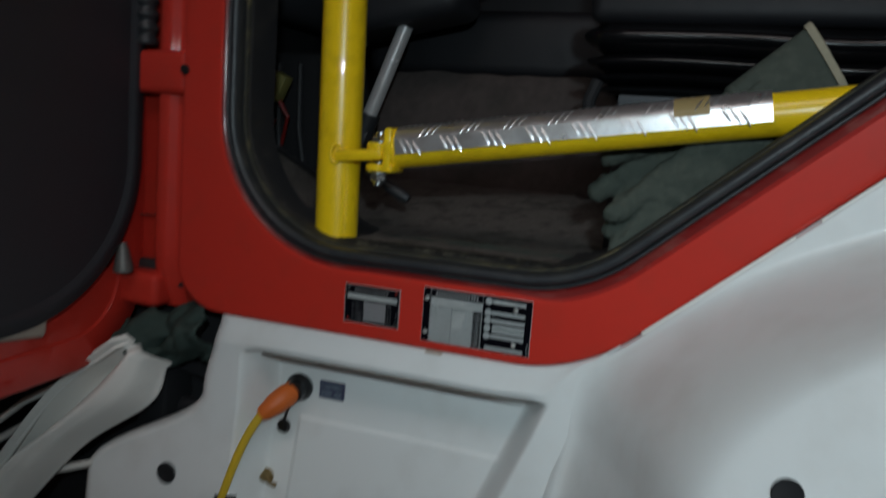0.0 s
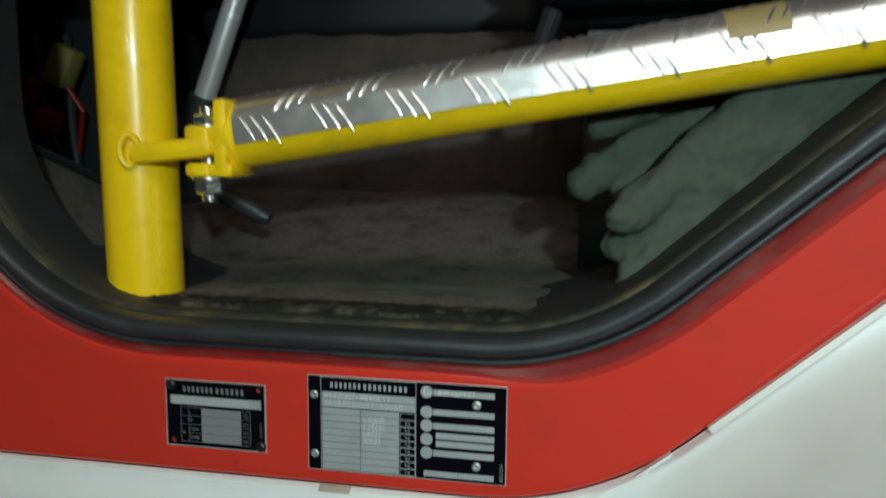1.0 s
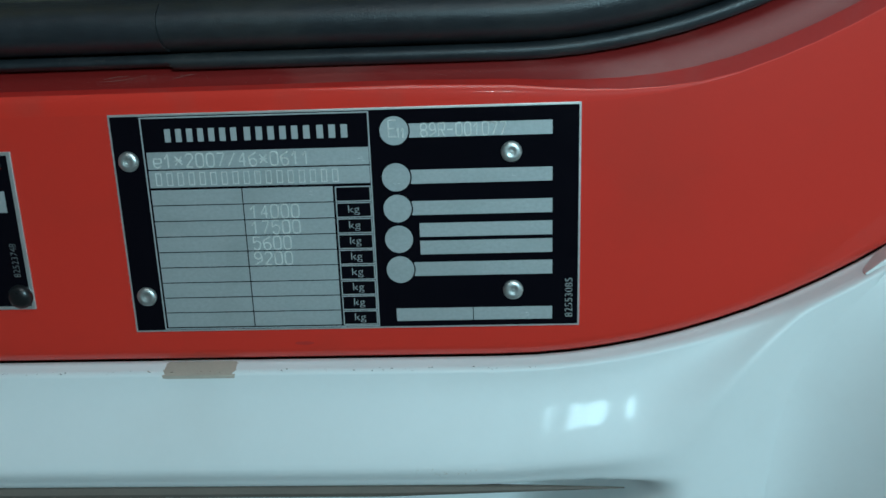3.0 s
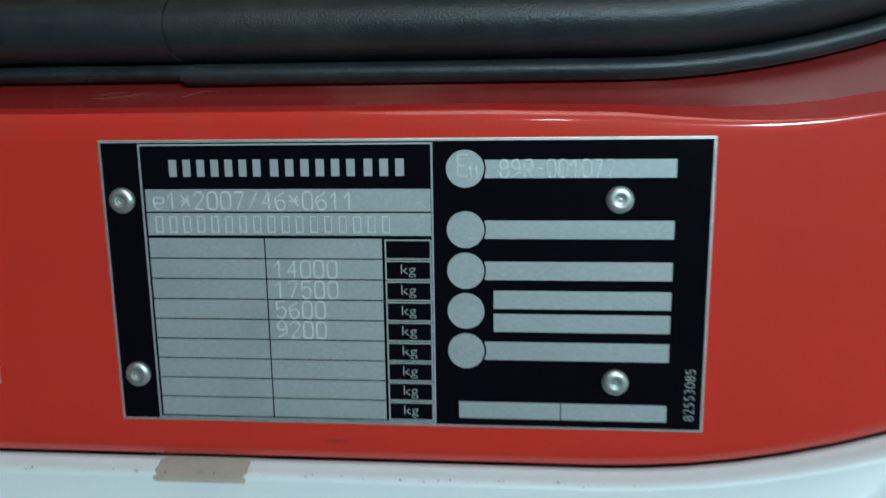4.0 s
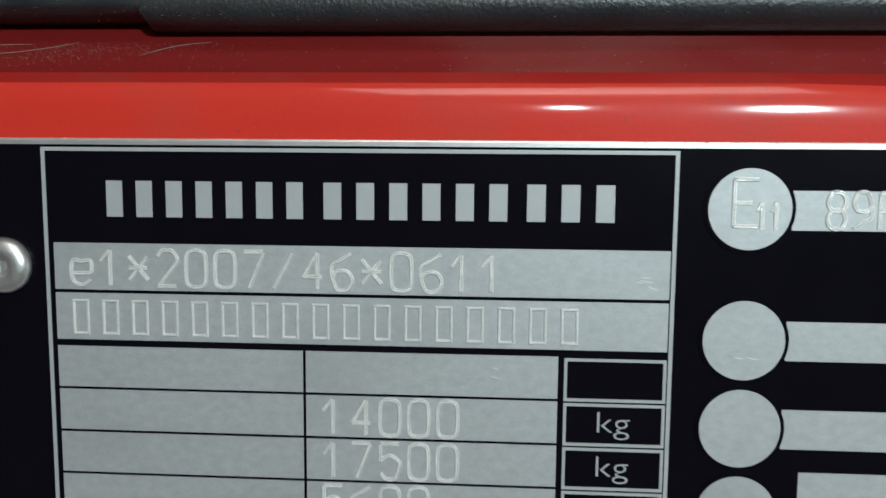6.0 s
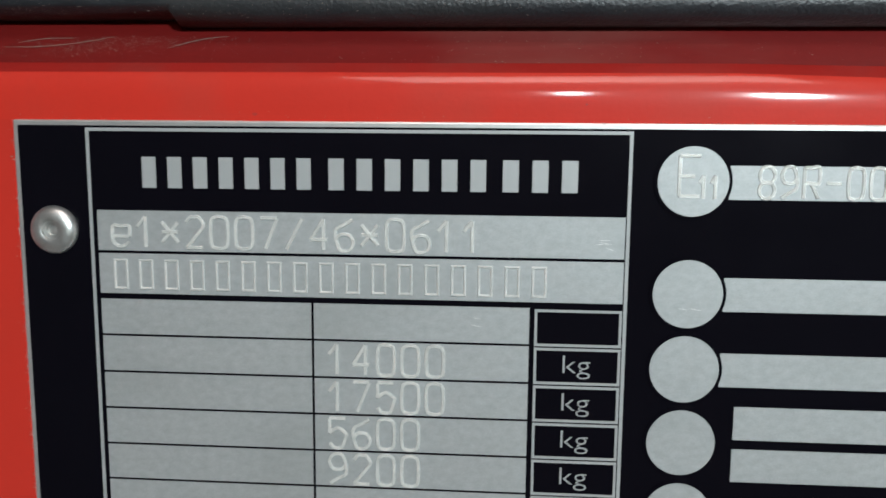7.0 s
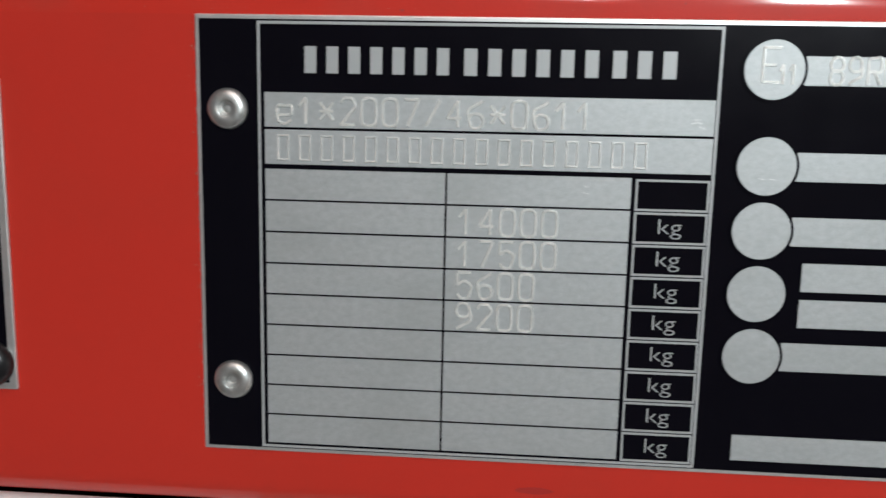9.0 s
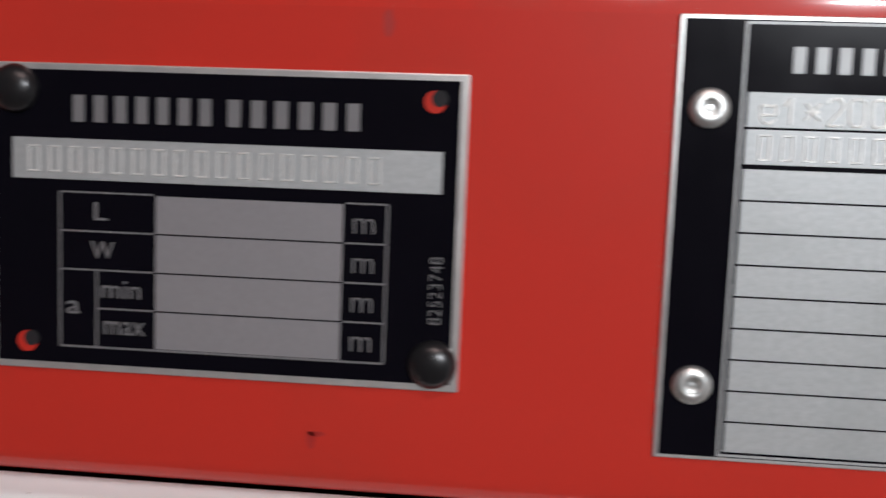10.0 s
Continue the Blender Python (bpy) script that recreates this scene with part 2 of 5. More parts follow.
def box(bm, lo, hi, bevel=0.0, turn=None, segs=2):
    g = bmesh.ops.create_cube(bm, size=1.0)
    c = [(a + b) / 2 for a, b in zip(lo, hi)]
    s = [abs(b - a) for a, b in zip(lo, hi)]
    bmesh.ops.scale(bm, vec=s, verts=g["verts"])
    if bevel:
        es = list({e for v in g["verts"] for e in v.link_edges})
        r = bmesh.ops.bevel(bm, geom=es, offset=bevel, segments=segs, affect="EDGES", profile=0.5)
        vs = list({v for f in r["faces"] for v in f.verts} | {v for v in g["verts"] if v.is_valid})
    else:
        vs = g["verts"]
    if turn is not None:
        bmesh.ops.transform(bm, matrix=turn.to_4x4(), verts=vs)
    bmesh.ops.translate(bm, vec=c, verts=vs)
    return vs


def tube(bm, pts, r, segs=16, caps=True, radii=None, squash=1.0):
    """A round tube along a line of points."""
    pts = [Vector(p) for p in pts]
    rings, ref = [], None
    for i, p in enumerate(pts):
        d = (pts[min(i + 1, len(pts) - 1)] - pts[max(i - 1, 0)]).normalized()
        if ref is None:
            ref = d.orthogonal().normalized()
        ref = (ref - d * ref.dot(d)).normalized()
        s = d.cross(ref)
        rr = radii[i] if radii else r
        rings.append([bm.verts.new(p + (ref * math.cos(a) + s * math.sin(a) * squash) * rr) for a in [2 * math.pi * k / segs for k in range(segs)]])
    for a, b in zip(rings, rings[1:]):
        for k in range(segs):
            bm.faces.new((a[k], a[(k + 1) % segs], b[(k + 1) % segs], b[k]))
    if caps:
        bm.faces.new(rings[0][::-1])
        bm.faces.new(rings[-1])
    return rings


def lathe(bm, profile, at, axis, segs=24):
    """Turns (radius, height) pairs about an axis through at."""
    axis = Vector(axis).normalized()
    u = axis.orthogonal().normalized()
    w = axis.cross(u)
    rings = []
    for r, h in profile:
        c = Vector(at) + axis * h
        rings.append([bm.verts.new(c)] if r < 1e-7 else [bm.verts.new(c + (u * math.cos(a) + w * math.sin(a)) * r) for a in [2 * math.pi * k / segs for k in range(segs)]])
    for a, b in zip(rings, rings[1:]):
        for k in range(segs):
            q = [a[k % len(a)], a[(k + 1) % len(a)], b[(k + 1) % len(b)], b[k % len(b)]]
            q = list(dict.fromkeys(q))
            if len(q) > 2:
                bm.faces.new(q)


def grid(bm, rows):
    vs = [[bm.verts.new(p) for p in row] for row in rows]
    for a, b in zip(vs, vs[1:]):
        for k in range(len(a) - 1):
            bm.faces.new((a[k], a[k + 1], b[k + 1], b[k]))
    return vs


def filleted(corners, radii, shift, n=14):
    """An open polyline in x, z with rounded corners, moved sideways by shift (to the left of its way)."""
    P = [Vector(c) for c in corners]
    dirs = [(b - a).normalized() for a, b in zip(P, P[1:])]
    nor = [Vector((-d.y, d.x)) for d in dirs]
    Q = [P[0] + nor[0] * shift]
    for i in range(1, len(P) - 1):
        a, b = P[i] + nor[i - 1] * shift, P[i] + nor[i] * shift
        da, db = dirs[i - 1], dirs[i]
        den = da.x * db.y - da.y * db.x
        t = ((b.x - a.x) * db.y - (b.y - a.y) * db.x) / den
        Q.append(a + da * t)
    Q.append(P[-1] + nor[-1] * shift)
    out = []

    def run(a, b, count):
        for k in range(count):
            out.append(a.lerp(b, k / count))
    last = Q[0]
    for i in range(1, len(Q) - 1):
        da, db = dirs[i - 1], dirs[i]
        turn = math.atan2(da.x * db.y - da.y * db.x, da.dot(db))
        r = max(0.004, radii[i - 1] - shift * (1 if turn > 0 else -1))
        tl = r * math.tan(abs(turn) / 2)
        s, e = Q[i] - da * tl, Q[i] + db * tl
        run(last, s, 8)
        side = 1 if turn > 0 else -1
        c = s + Vector((-da.y, da.x)) * r * side
        a0 = math.atan2(s.y - c.y, s.x - c.x)
        for k in range(n):
            a = a0 + turn * k / n
            out.append(c + Vector((math.cos(a), math.sin(a))) * r)
        last = e
    run(last, Q[-1], 8)
    out.append(Q[-1])
    return out


def opening(d):
    """The door opening's outline, moved d metres into the opening."""
    return filleted([(-0.336, 2.25), (-0.327, 1.0135), (0.2086, 1.0135), (0.70, 1.438), (0.70, 2.25)], [0.205, 0.215, 0.15], d)


def sill_edge(d):
    """The lower outline of the red frame, moved d metres outwards."""
    return filleted([(-0.404, 2.25), (-0.404, 0.9150), (0.2125, 0.9150), (1.05, 1.656)], [0.075, 0.235], -d)


def sweep(bm, outline, profile):
    """Lofts a profile of (offset, y) pairs round an outline function."""
    loops = [[(p.x, y, p.y) for p in outline(d)] for d, y in profile]
    return grid(bm, loops)


def lettering(text, size, thick, offset=0.0, spacing=1.0):
    """Characters of the built-in font as a mesh that lies in x, z and faces -y, its left foot at the origin."""
    cu = bpy.data.curves.new("lettering", "FONT")
    cu.body, cu.size, cu.extrude, cu.offset, cu.space_character, cu.resolution_u = text, size, thick, offset, spacing, 4
    ob = bpy.data.objects.new("lettering", cu)
    scene.collection.objects.link(ob)
    bpy.context.view_layer.update()
    me = bpy.data.meshes.new_from_object(ob.evaluated_get(bpy.context.evaluated_depsgraph_get()))
    bpy.data.objects.remove(ob)
    me.transform(Matrix.Rotation(radians(90), 4, "X"))
    return me


def extent(me):
    xs = [v.co.x for v in me.vertices]
    zs = [v.co.z for v in me.vertices]
    return min(xs), max(xs), min(zs), max(zs)


def sweep_two(bm, outline, first, second, weight):
    """Lofts round an outline function while the profile changes from first to second by weight(x)."""
    loops = []
    for (d0, y0), (d1, y1) in zip(first, second):
        loop = []
        for p, q in zip(outline(d0), outline(d1)):
            w = weight(p.x)
            r = p.lerp(q, w)
            loop.append((r.x, y0 + (y1 - y0) * w, r.y))
        loops.append(loop)
    return grid(bm, loops)


# ---- garage shell ----
def slab(name, lo, hi, material, label, category):
    bm = bmesh.new()
    box(bm, lo, hi)
    return solid(name, bm, material, label, category, "structure", smooth=False)


slab("floor", (-4, -5, -0.2), (5, 4, 0), CONCRETE, "grey concrete garage floor with oil stains", "floor")
slab("ceiling", (-4, -5, 3.2), (5, 4, 3.35), PLASTER, "dim plastered garage ceiling", "ceiling")
slab("wall_south", (-4, -5.2, 0), (5, -5, 3.2), PLASTER, "plain plastered garage wall behind the viewer", "wall")
slab("wall_north", (-4, 4, 0), (5, 4.2, 3.2), PLASTER, "plain plastered garage wall beyond the truck", "wall")
slab("wall_west", (-4.2, -5, 0), (-4, 4, 3.2), PLASTER, "plain plastered garage side wall", "wall")
slab("wall_east", (5, -5, 0), (5.2, 4, 3.2), PLASTER, "plain plastered garage side wall", "wall")

# ---- truck cab: red door frame, seal, inner shell ----
cab = thing("truck_cab", (0, 0.3, 0.6), "red truck cab with its door opening bare", "truck cab")


# the edge rolls in sharply over the plates and more flatly where the frame rises
def steep_run(x):
    t = max(0.0, min(1.0, (x - 0.112) / 0.088))
    return t * t * (3 - 2 * t)


bm = bmesh.new()
top, low = [p.lerp(q, steep_run(p.x)) for p, q in zip(opening(-0.0135), opening(-0.017))], sill_edge(-0.0052)
low += [low[-1]] * (len(top) - len(low))
STEPS = 8
loops = [[(p.x + (q.x - p.x) * k / STEPS, 0, p.y + (q.y - p.y) * k / STEPS) for p, q in zip(top, low)] for k in range(STEPS + 1)]
grid(bm, loops)
bmesh.ops.remove_doubles(bm, verts=bm.verts, dist=0.00005)
bmesh.ops.dissolve_degenerate(bm, edges=bm.edges, dist=0.00005)
sweep(bm, lambda d: sill_edge(d), [(-0.0052, 0), (-0.0036, 0.0003), (-0.0020, 0.0010), (-0.0008, 0.0022), (-0.0002, 0.0034), (0, 0.005), (0.0002, 0.05)])
bmesh.ops.remove_doubles(bm, verts=bm.verts, dist=0.00005)
part("door_frame", bm, RED, cab, "glossy red painted door frame, faintly scratched", angle=50)
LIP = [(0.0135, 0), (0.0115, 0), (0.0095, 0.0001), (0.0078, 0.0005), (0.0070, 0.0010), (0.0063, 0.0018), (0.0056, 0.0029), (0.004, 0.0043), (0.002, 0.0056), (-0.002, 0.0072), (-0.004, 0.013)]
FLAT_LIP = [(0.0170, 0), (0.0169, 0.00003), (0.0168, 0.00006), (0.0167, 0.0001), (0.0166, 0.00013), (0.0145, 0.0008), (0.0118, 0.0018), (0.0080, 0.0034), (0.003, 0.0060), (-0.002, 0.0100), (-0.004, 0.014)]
# reds step darker towards the seal as painted shade; the ledge is also dusty
for nm, k0, k1, paint, lab in (("frame_lip", 0, 4, RED_EDGE, "rolled red edge of the frame, finely scratched"), ("lip_shoulder", 4, 6, RED_HALF_SHADED, "red shoulder of the edge, coloured halfway into shade"), ("sill_ledge", 6, 10, RED_SHADED_DUSTY, "red ledge under the seal, shade in its colour, dusty and scuffed")):
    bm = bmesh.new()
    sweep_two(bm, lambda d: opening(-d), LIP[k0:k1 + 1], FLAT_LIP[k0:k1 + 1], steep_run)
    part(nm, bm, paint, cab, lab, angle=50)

# hinge pillar: ribbed red jamb that steps back from the frame
bm = bmesh.new()
prof = [(-0.404, 0.006), (-0.405, 0.03), (-0.408, 0.036), (-0.416, 0.038), (-0.436, 0.038), (-0.442, 0.036), (-0.446, 0.028), (-0.452, 0.026), (-0.466, 0.026), (-0.471, 0.029), (-0.475, 0.05), (-0.48, 0.056), (-0.56, 0.058), (-0.60, 0.058)]
grid(bm, [[(x, y + max(0, 0.97 - z) * 0.4, z) for x, y in prof] for z in [0.90 + 0.03 * k for k in range(46)]])
part("hinge_pillar", bm, RED, cab, "red ribbed hinge pillar", angle=50)

bm = bmesh.new()
sweep(bm, opening, [(-0.001, 0.0125), (-0.0004, 0.004), (0.0006, 0.0018), (0.0022, 0.0014), (0.0038, 0.002), (0.0046, 0.0045), (0.0048, 0.0075), (0.0054, 0.004), (0.007, -0.0015), (0.0095, -0.0048), (0.013, -0.006), (0.0165, -0.005), (0.0195, -0.0015), (0.0215, 0.004), (0.0222, 0.010), (0.0222, 0.014)])
# the lower lip ends a little higher on one side of the joint
for cut in (0.0211, 0.0219):
    bmesh.ops.bisect_plane(bm, geom=bm.verts[:] + bm.edges[:] + bm.faces[:], plane_co=(cut, 0, 0), plane_no=(1, 0, 0))
for v in bm.verts:
    if -0.13 < v.co.x < 0.0213 and v.co.z < 1.0150:
        v.co.z += 0.0011 * max(0.0, min(1.0, (v.co.x + 0.12) / 0.06))
part("door_seal", bm, RUBBER, cab, "black rubber door seal, dusty along the lip", angle=60)
bm = bmesh.new()
sweep(bm, opening, [(0.0205, 0.014), (0.0225, 0.0135), (0.0245, 0.0145), (0.0255, 0.018), (0.0258, 0.024)])
part("seal_clamp_strip", bm, OLIVE_STRIP, cab, "thin olive retaining strip beside the seal, dirty", angle=60)
bm = bmesh.new()
sweep(bm, opening, [(0.0245, 0.02), (0.0265, 0.026), (0.027, 0.04), (0.0272, 0.07), (0.0275, 0.12), (0.0275, 0.17), (0.0275, 0.2)])
for v in bm.verts:
    if v.co.x < -0.22:
        v.co.y = 0.02 + (v.co.y - 0.02) * 0.36
part("opening_lining", bm, TRIM, cab, "black plastic lining of the opening, scuffed and dusty", angle=60)
def smooth_step(v):
    """A soft threshold between torn-away and standing rubber."""
    return max(0.0, min(1.0, v / 0.12 + 0.5))


# trodden rubber strip along the threshold, its top worn and caked with dirt
bm = bmesh.new()
rows = []
for j in range(15):
    y = 0.0245 + 0.044 * j / 14
    row = []
    for i in range(301):
        x = -0.262 + 0.50 * i / 300
        z = 1.0414 + 0.0022 * min(1, j / 7) + 0.0009 * noise.noise((x * 70, y * 120, 1)) + 0.0006 * noise.noise((x * 260, y * 320, 6)) - 0.003 * (1 - min(1, j / 2))
        z += 0.0014 * smooth_step(noise.noise((x * 85, y * 45, 8)) + 0.5 * noise.noise((x * 210, y * 130, 2))) * (0.030 < y < 0.054)
        row.append((x, y + 0.0015 * noise.noise((x * 40, 2, 0)) * (j / 14), z - 0.004 * (j == 14)))
    rows.append(row)
grid(bm, rows)
part("threshold_strip", bm, DIRT_STRIP, cab, "worn rubber threshold strip caked with dirt")
# the joint where the ends of the seal meet
bm = bmesh.new()
rows = []
for i in range(41):
    x = -0.115 + 0.1366 * i / 40
    g = 0.0010 * min(1, i / 16)
    rows.append([(x, y - g, 1.0135 + d - (g if d > 0.02 else 0)) for d, y in ((0.0054, 0.006), (0.0054, 0.0025), (0.0066, -0.0010), (0.008, -0.0033), (0.0095, -0.0048), (0.013, -0.006), (0.0165, -0.005), (0.0195, -0.0015), (0.0215, 0.004), (0.0224, 0.010))])
rows.append([(0.0216, p[1] + 0.002, p[2]) for p in rows[-1]])
grid(bm, rows)
part("seal_end", bm, RUBBER, cab, "overlapping end of the rubber seal", angle=60)

# outer shell that closes the cab
for nm, lo, hi in (("cab_roof", (-1.3, 0.02, 2.30), (1.3, 2.3, 2.36)), ("cab_back", (1.05, 0.1, 0.9), (1.1, 2.3, 2.3)), ("cab_front", (-1.3, 0.07, 0.9), (-1.25, 2.3, 2.3)), ("cab_far_side", (-1.3, 2.25, 0.9), (1.1, 2.3, 2.3)), ("cab_underside", (-1.3, 0.05, 0.93), (1.1, 2.3, 0.97)), ("cab_rear_side", (0.74, 0.005, 1.35), (1.1, 0.06, 2.30)), ("cab_top_side", (-1.3, 0.02, 2.2), (1.1, 0.06, 2.32)), ("cab_front_side", (-1.3, 0.06, 0.9), (-0.56, 0.10, 2.3))):
    bm = bmesh.new()
    box(bm, lo, hi, 0.006)
    part(nm, bm, TRIM if nm in ("cab_back", "cab_front", "cab_far_side", "cab_underside") else RED, cab)

# ---- inside the cab ----
bm = bmesh.new()
rows = []
for j in range(60):
    y = 0.048 + 0.852 * (j / 59) ** 1.3
    row = []
    for i in range(120):
        x = -0.62 + 1.5 * i / 119
        z = 1.0435 + 0.0008 * noise.noise((x * 60, y * 60, 0)) + 0.0015 * noise.noise((x * 5, y * 7, 2))
        z += -0.001 * math.exp(-((y - 0.14 - 0.02 * x) / 0.012) ** 2) - 0.004 * max(0, min(1, (y - 0.2) / 0.1))
        # the carpet climbs softly towards the engine tunnel
        k = max(0, min(1, (y - 0.17) / 0.40))
        z += 0.07 * k * k * (3 - 2 * k) * max(0, min(1, (0.34 - x) / 0.12)) + 0.004 * k * noise.noise((x * 14, y * 14, 6))
        row.append((x, y + (0.004 * noise.noise((x * 28, 3, 1)) + 0.003 * noise.noise((x * 110, 7, 1))) * max(0, 1 - j / 10), z - 0.0022 * max(0, 1 - j / 7)))
    rows.append(row)
grid(bm, rows)
part("cab_floor", bm, CARPET, cab, "worn brown cab carpet, trodden and dusty")

mat_thing = thing("floor_mat", (0.06, 0.15, 1.043), "narrow greenish black mat trodden into the carpet", "floor mat")
bm = bmesh.new()
rows = []
for j in range(26):
    v = j / 25
    row = []
    for i in range(60):
        u = i / 59
        x = -0.14 + 0.40 * u + 0.03 * v
        y = 0.15 + (v - 0.5) * 0.055 * math.sqrt(max(0.02, 1 - (2 * u - 1) ** 6)) + 0.006 * math.sin(u * 7) + 0.006 * noise.noise((u * 9, v * 3, 4))
        edge = min(u, 1 - u, v, 1 - v)
        row.append((x, y, 1.0430 + 0.0034 * min(1, edge * 2.5) + 0.0013 * noise.noise((x * 45, y * 70, 5))))
    rows.append(row)
grid(bm, rows)
part("mat_sheet", bm, CARPET_GREEN, mat_thing)

tunnel = thing("engine_tunnel", (-0.05, 0.7, 1.04), "engine tunnel clad in brown and black carpet", "engine cover")
bm = bmesh.new()
rows = []
for z, y in ((1.03, 0.56), (1.12, 0.565), (1.25, 0.575), (1.315, 0.585), (1.335, 0.60), (1.34, 0.64), (1.345, 1.2)):
    rows.append([(-0.36 + 0.56 * i / 30, y + 0.008 * noise.noise((i * 0.3, z * 9, 1)), z + 0.006 * noise.noise((i * 0.25, y * 5, 3))) for i in range(31)])
grid(bm, rows)
part("tunnel_side", bm, CARPET_DARK, tunnel)
bm = bmesh.new()
box(bm, (-0.42, 0.62, 1.33), (0.12, 1.1, 1.47), 0.03, segs=4)
part("tunnel_cover", bm, SEAT_GREY, tunnel)
bm = bmesh.new()
box(bm, (-0.9, 1.15, 1.03), (1.0, 1.2, 2.2), 0.02)
part("rear_trim", bm, GREY_TRIM, tunnel)

dash = thing("dashboard", (-0.8, 0.6, 1.04), "dark grey plastic dashboard side and steering shroud", "dashboard")
bm = bmesh.new()
box(bm, (-1.0, 0.30, 1.46), (-0.56, 1.1, 1.9), 0.05, Matrix.Rotation(radians(8), 3, "Y"), segs=4)
part("dash_side", bm, DASH_GREY, dash)
bm = bmesh.new()
box(bm, (-0.98, 0.34, 1.04), (-0.70, 1.1, 1.50), 0.03, segs=3)
part("lower_panel", bm, TRIM, dash)
bm = bmesh.new()
box(bm, (-0.42, 0.40, 1.40), (-0.14, 0.56, 1.50), 0.03, Matrix.Rotation(radians(-12), 3, "Y"), segs=4)
part("steering_shroud", bm, GREY_TRIM, dash)
bm = bmesh.new()
box(bm, (-0.40, 0.42, 1.49), (-0.04, 0.54, 1.75), 0.05, Matrix.Rotation(radians(-30), 3, "Y"), segs=4)
part("column_cover", bm, GREY_TRIM, dash)
bm = bmesh.new()
box(bm, (-0.100, 0.40, 1.50), (-0.084, 0.44, 1.545), 0.006, Matrix.Rotation(radians(20), 3, "Y"))
part("column_latch", bm, DULL_STEEL, dash)

col = thing("steering_column", (-0.34, 0.46, 1.2), "bright chromed steering column tube rising from the floor", "steering column")
bm = bmesh.new()
tube(bm, [(-0.262, 0.45, 1.405), (-0.331, 0.45, 1.224)], 0.0145, 20)
part("tube", bm, CHROME, col)
bm = bmesh.new()
tube(bm, [(-0.326, 0.45, 1.237), (-0.345, 0.452, 1.19)], 0.021, 16)
tube(bm, [(-0.345, 0.452, 1.20), (-0.37, 0.47, 1.04)], 0.017, 14)
part("joint_boot", bm, RUBBER, col)
bm = bmesh.new()
box(bm, (-0.365, 0.435, 1.175), (-0.325, 0.475, 1.21), 0.006, Matrix.Rotation(radians(20), 3, "Y"))
part("clamp", bm, GREY_TRIM, col)
col.location.x += 0.008

lever = thing("column_lever", (-0.36, 0.47, 1.15), "black lever with a stubby grip reaching from the steering column", "lever")
bm = bmesh.new()
tube(bm, [(-0.36, 0.47, 1.15), (-0.30, 0.40, 1.15), (-0.22, 0.27, 1.138), (-0.170, 0.2, 1.122)], 0.007, 12)
part("stalk", bm, TRIM, lever)
bm = bmesh.new()
tube(bm, [(-0.172, 0.2, 1.123), (-0.165, 0.2, 1.12), (-0.125, 0.2, 1.1), (-0.117, 0.2, 1.097)], 0.008, 14, radii=[0.006, 0.009, 0.0095, 0.006])
part("grip", bm, RUBBER, lever)

# wiring and plugs in the footwell
for nm, mt, lab, c, s in (("connector_block", WIRE_YELLOW, "pale yellow plastic plug block in the footwell", (-0.53, 0.45, 1.28), (0.035, 0.03, 0.055)), ("connector_block", WIRE_RED, "red plastic plug block in the footwell", (-0.60, 0.45, 1.252), (0.045, 0.03, 0.035)), ("connector_block", WIRE_RED, "red plastic plug block in the footwell", (-0.55, 0.44, 1.205), (0.03, 0.03, 0.03))):
    t = thing(nm, (c[0], c[1], c[2] - s[2] / 2), lab, "connector", "footwell plugs")
    bm = bmesh.new()
    box(bm, [a - b / 2 for a, b in zip(c, s)], [a + b / 2 for a, b in zip(c, s)], 0.004, Matrix.Rotation(radians(25), 3, "Y"))
    part("housing", bm, mt, t)
    bm = bmesh.new()
    tube(bm, [(c[0], c[1], c[2] - s[2] * 0.4), (c[0] + 0.02, c[1] + 0.01, c[2] - 0.06), (c[0] - 0.02, c[1] + 0.05, c[2] - 0.13), (c[0] - 0.04, c[1] + 0.06, 1.045)], 0.004, 8)
    part("lead", bm, WIRE_RED if mt is WIRE_YELLOW else TRIM, t)
pedal = thing("pedal_box", (-0.56, 0.55, 1.04), "black pedal box behind the cables", "pedal box")
bm = bmesh.new()
box(bm, (-0.69, 0.52, 1.04), (-0.45, 0.7, 1.36), 0.02)
part("housing", bm, VOID, pedal)
for k in range(4):
    bm = bmesh.new()
    tube(bm, [(-0.66 + 0.05 * k, 0.50, 1.33), (-0.65 + 0.05 * k, 0.49, 1.2), (-0.66 + 0.06 * k, 0.5, 1.06)], 0.007, 8)
    part("cable", bm, TRIM, pedal)
side = thing("kick_panel", (-0.4, 0.2, 1.04), "dusty grey-brown kick panel beside the threshold", "kick panel")
bm = bmesh.new()
rows = []
for j in range(14):
    v = j / 13
    rows.append([(-0.305 + 0.05 * (1 - v) ** 3 + 0.012 * math.sin(u * 3) - 0.03 * v - 0.05 * u, 0.052 + 0.40 * u, 1.042 + 0.15 * v * (1 - 0.8 * u) + 0.004 * noise.noise((u * 9, v * 9, 8))) for u in [i / 15 for i in range(16)]])
grid(bm, rows)
part("panel", bm, CARPET, side)
bm = bmesh.new()
tube(bm, [(-0.333 + 0.012 * math.sin(u * 3) - 0.05 * u, 0.052 + 0.40 * u, 1.043 + 0.15 * (1 - 0.8 * u)) for u in [i / 15 for i in range(16)]], 0.005, 10)
part("edge_trim", bm, TRIM, side, "black trim along the upper edge")

# ---- driver's seat ----
seat = thing("driver_seat", (0.45, 0.45, 1.04), "black suspension seat with ribbed bellows and grey side panel", "seat")
bm = bmesh.new()
rows = []
prof = []
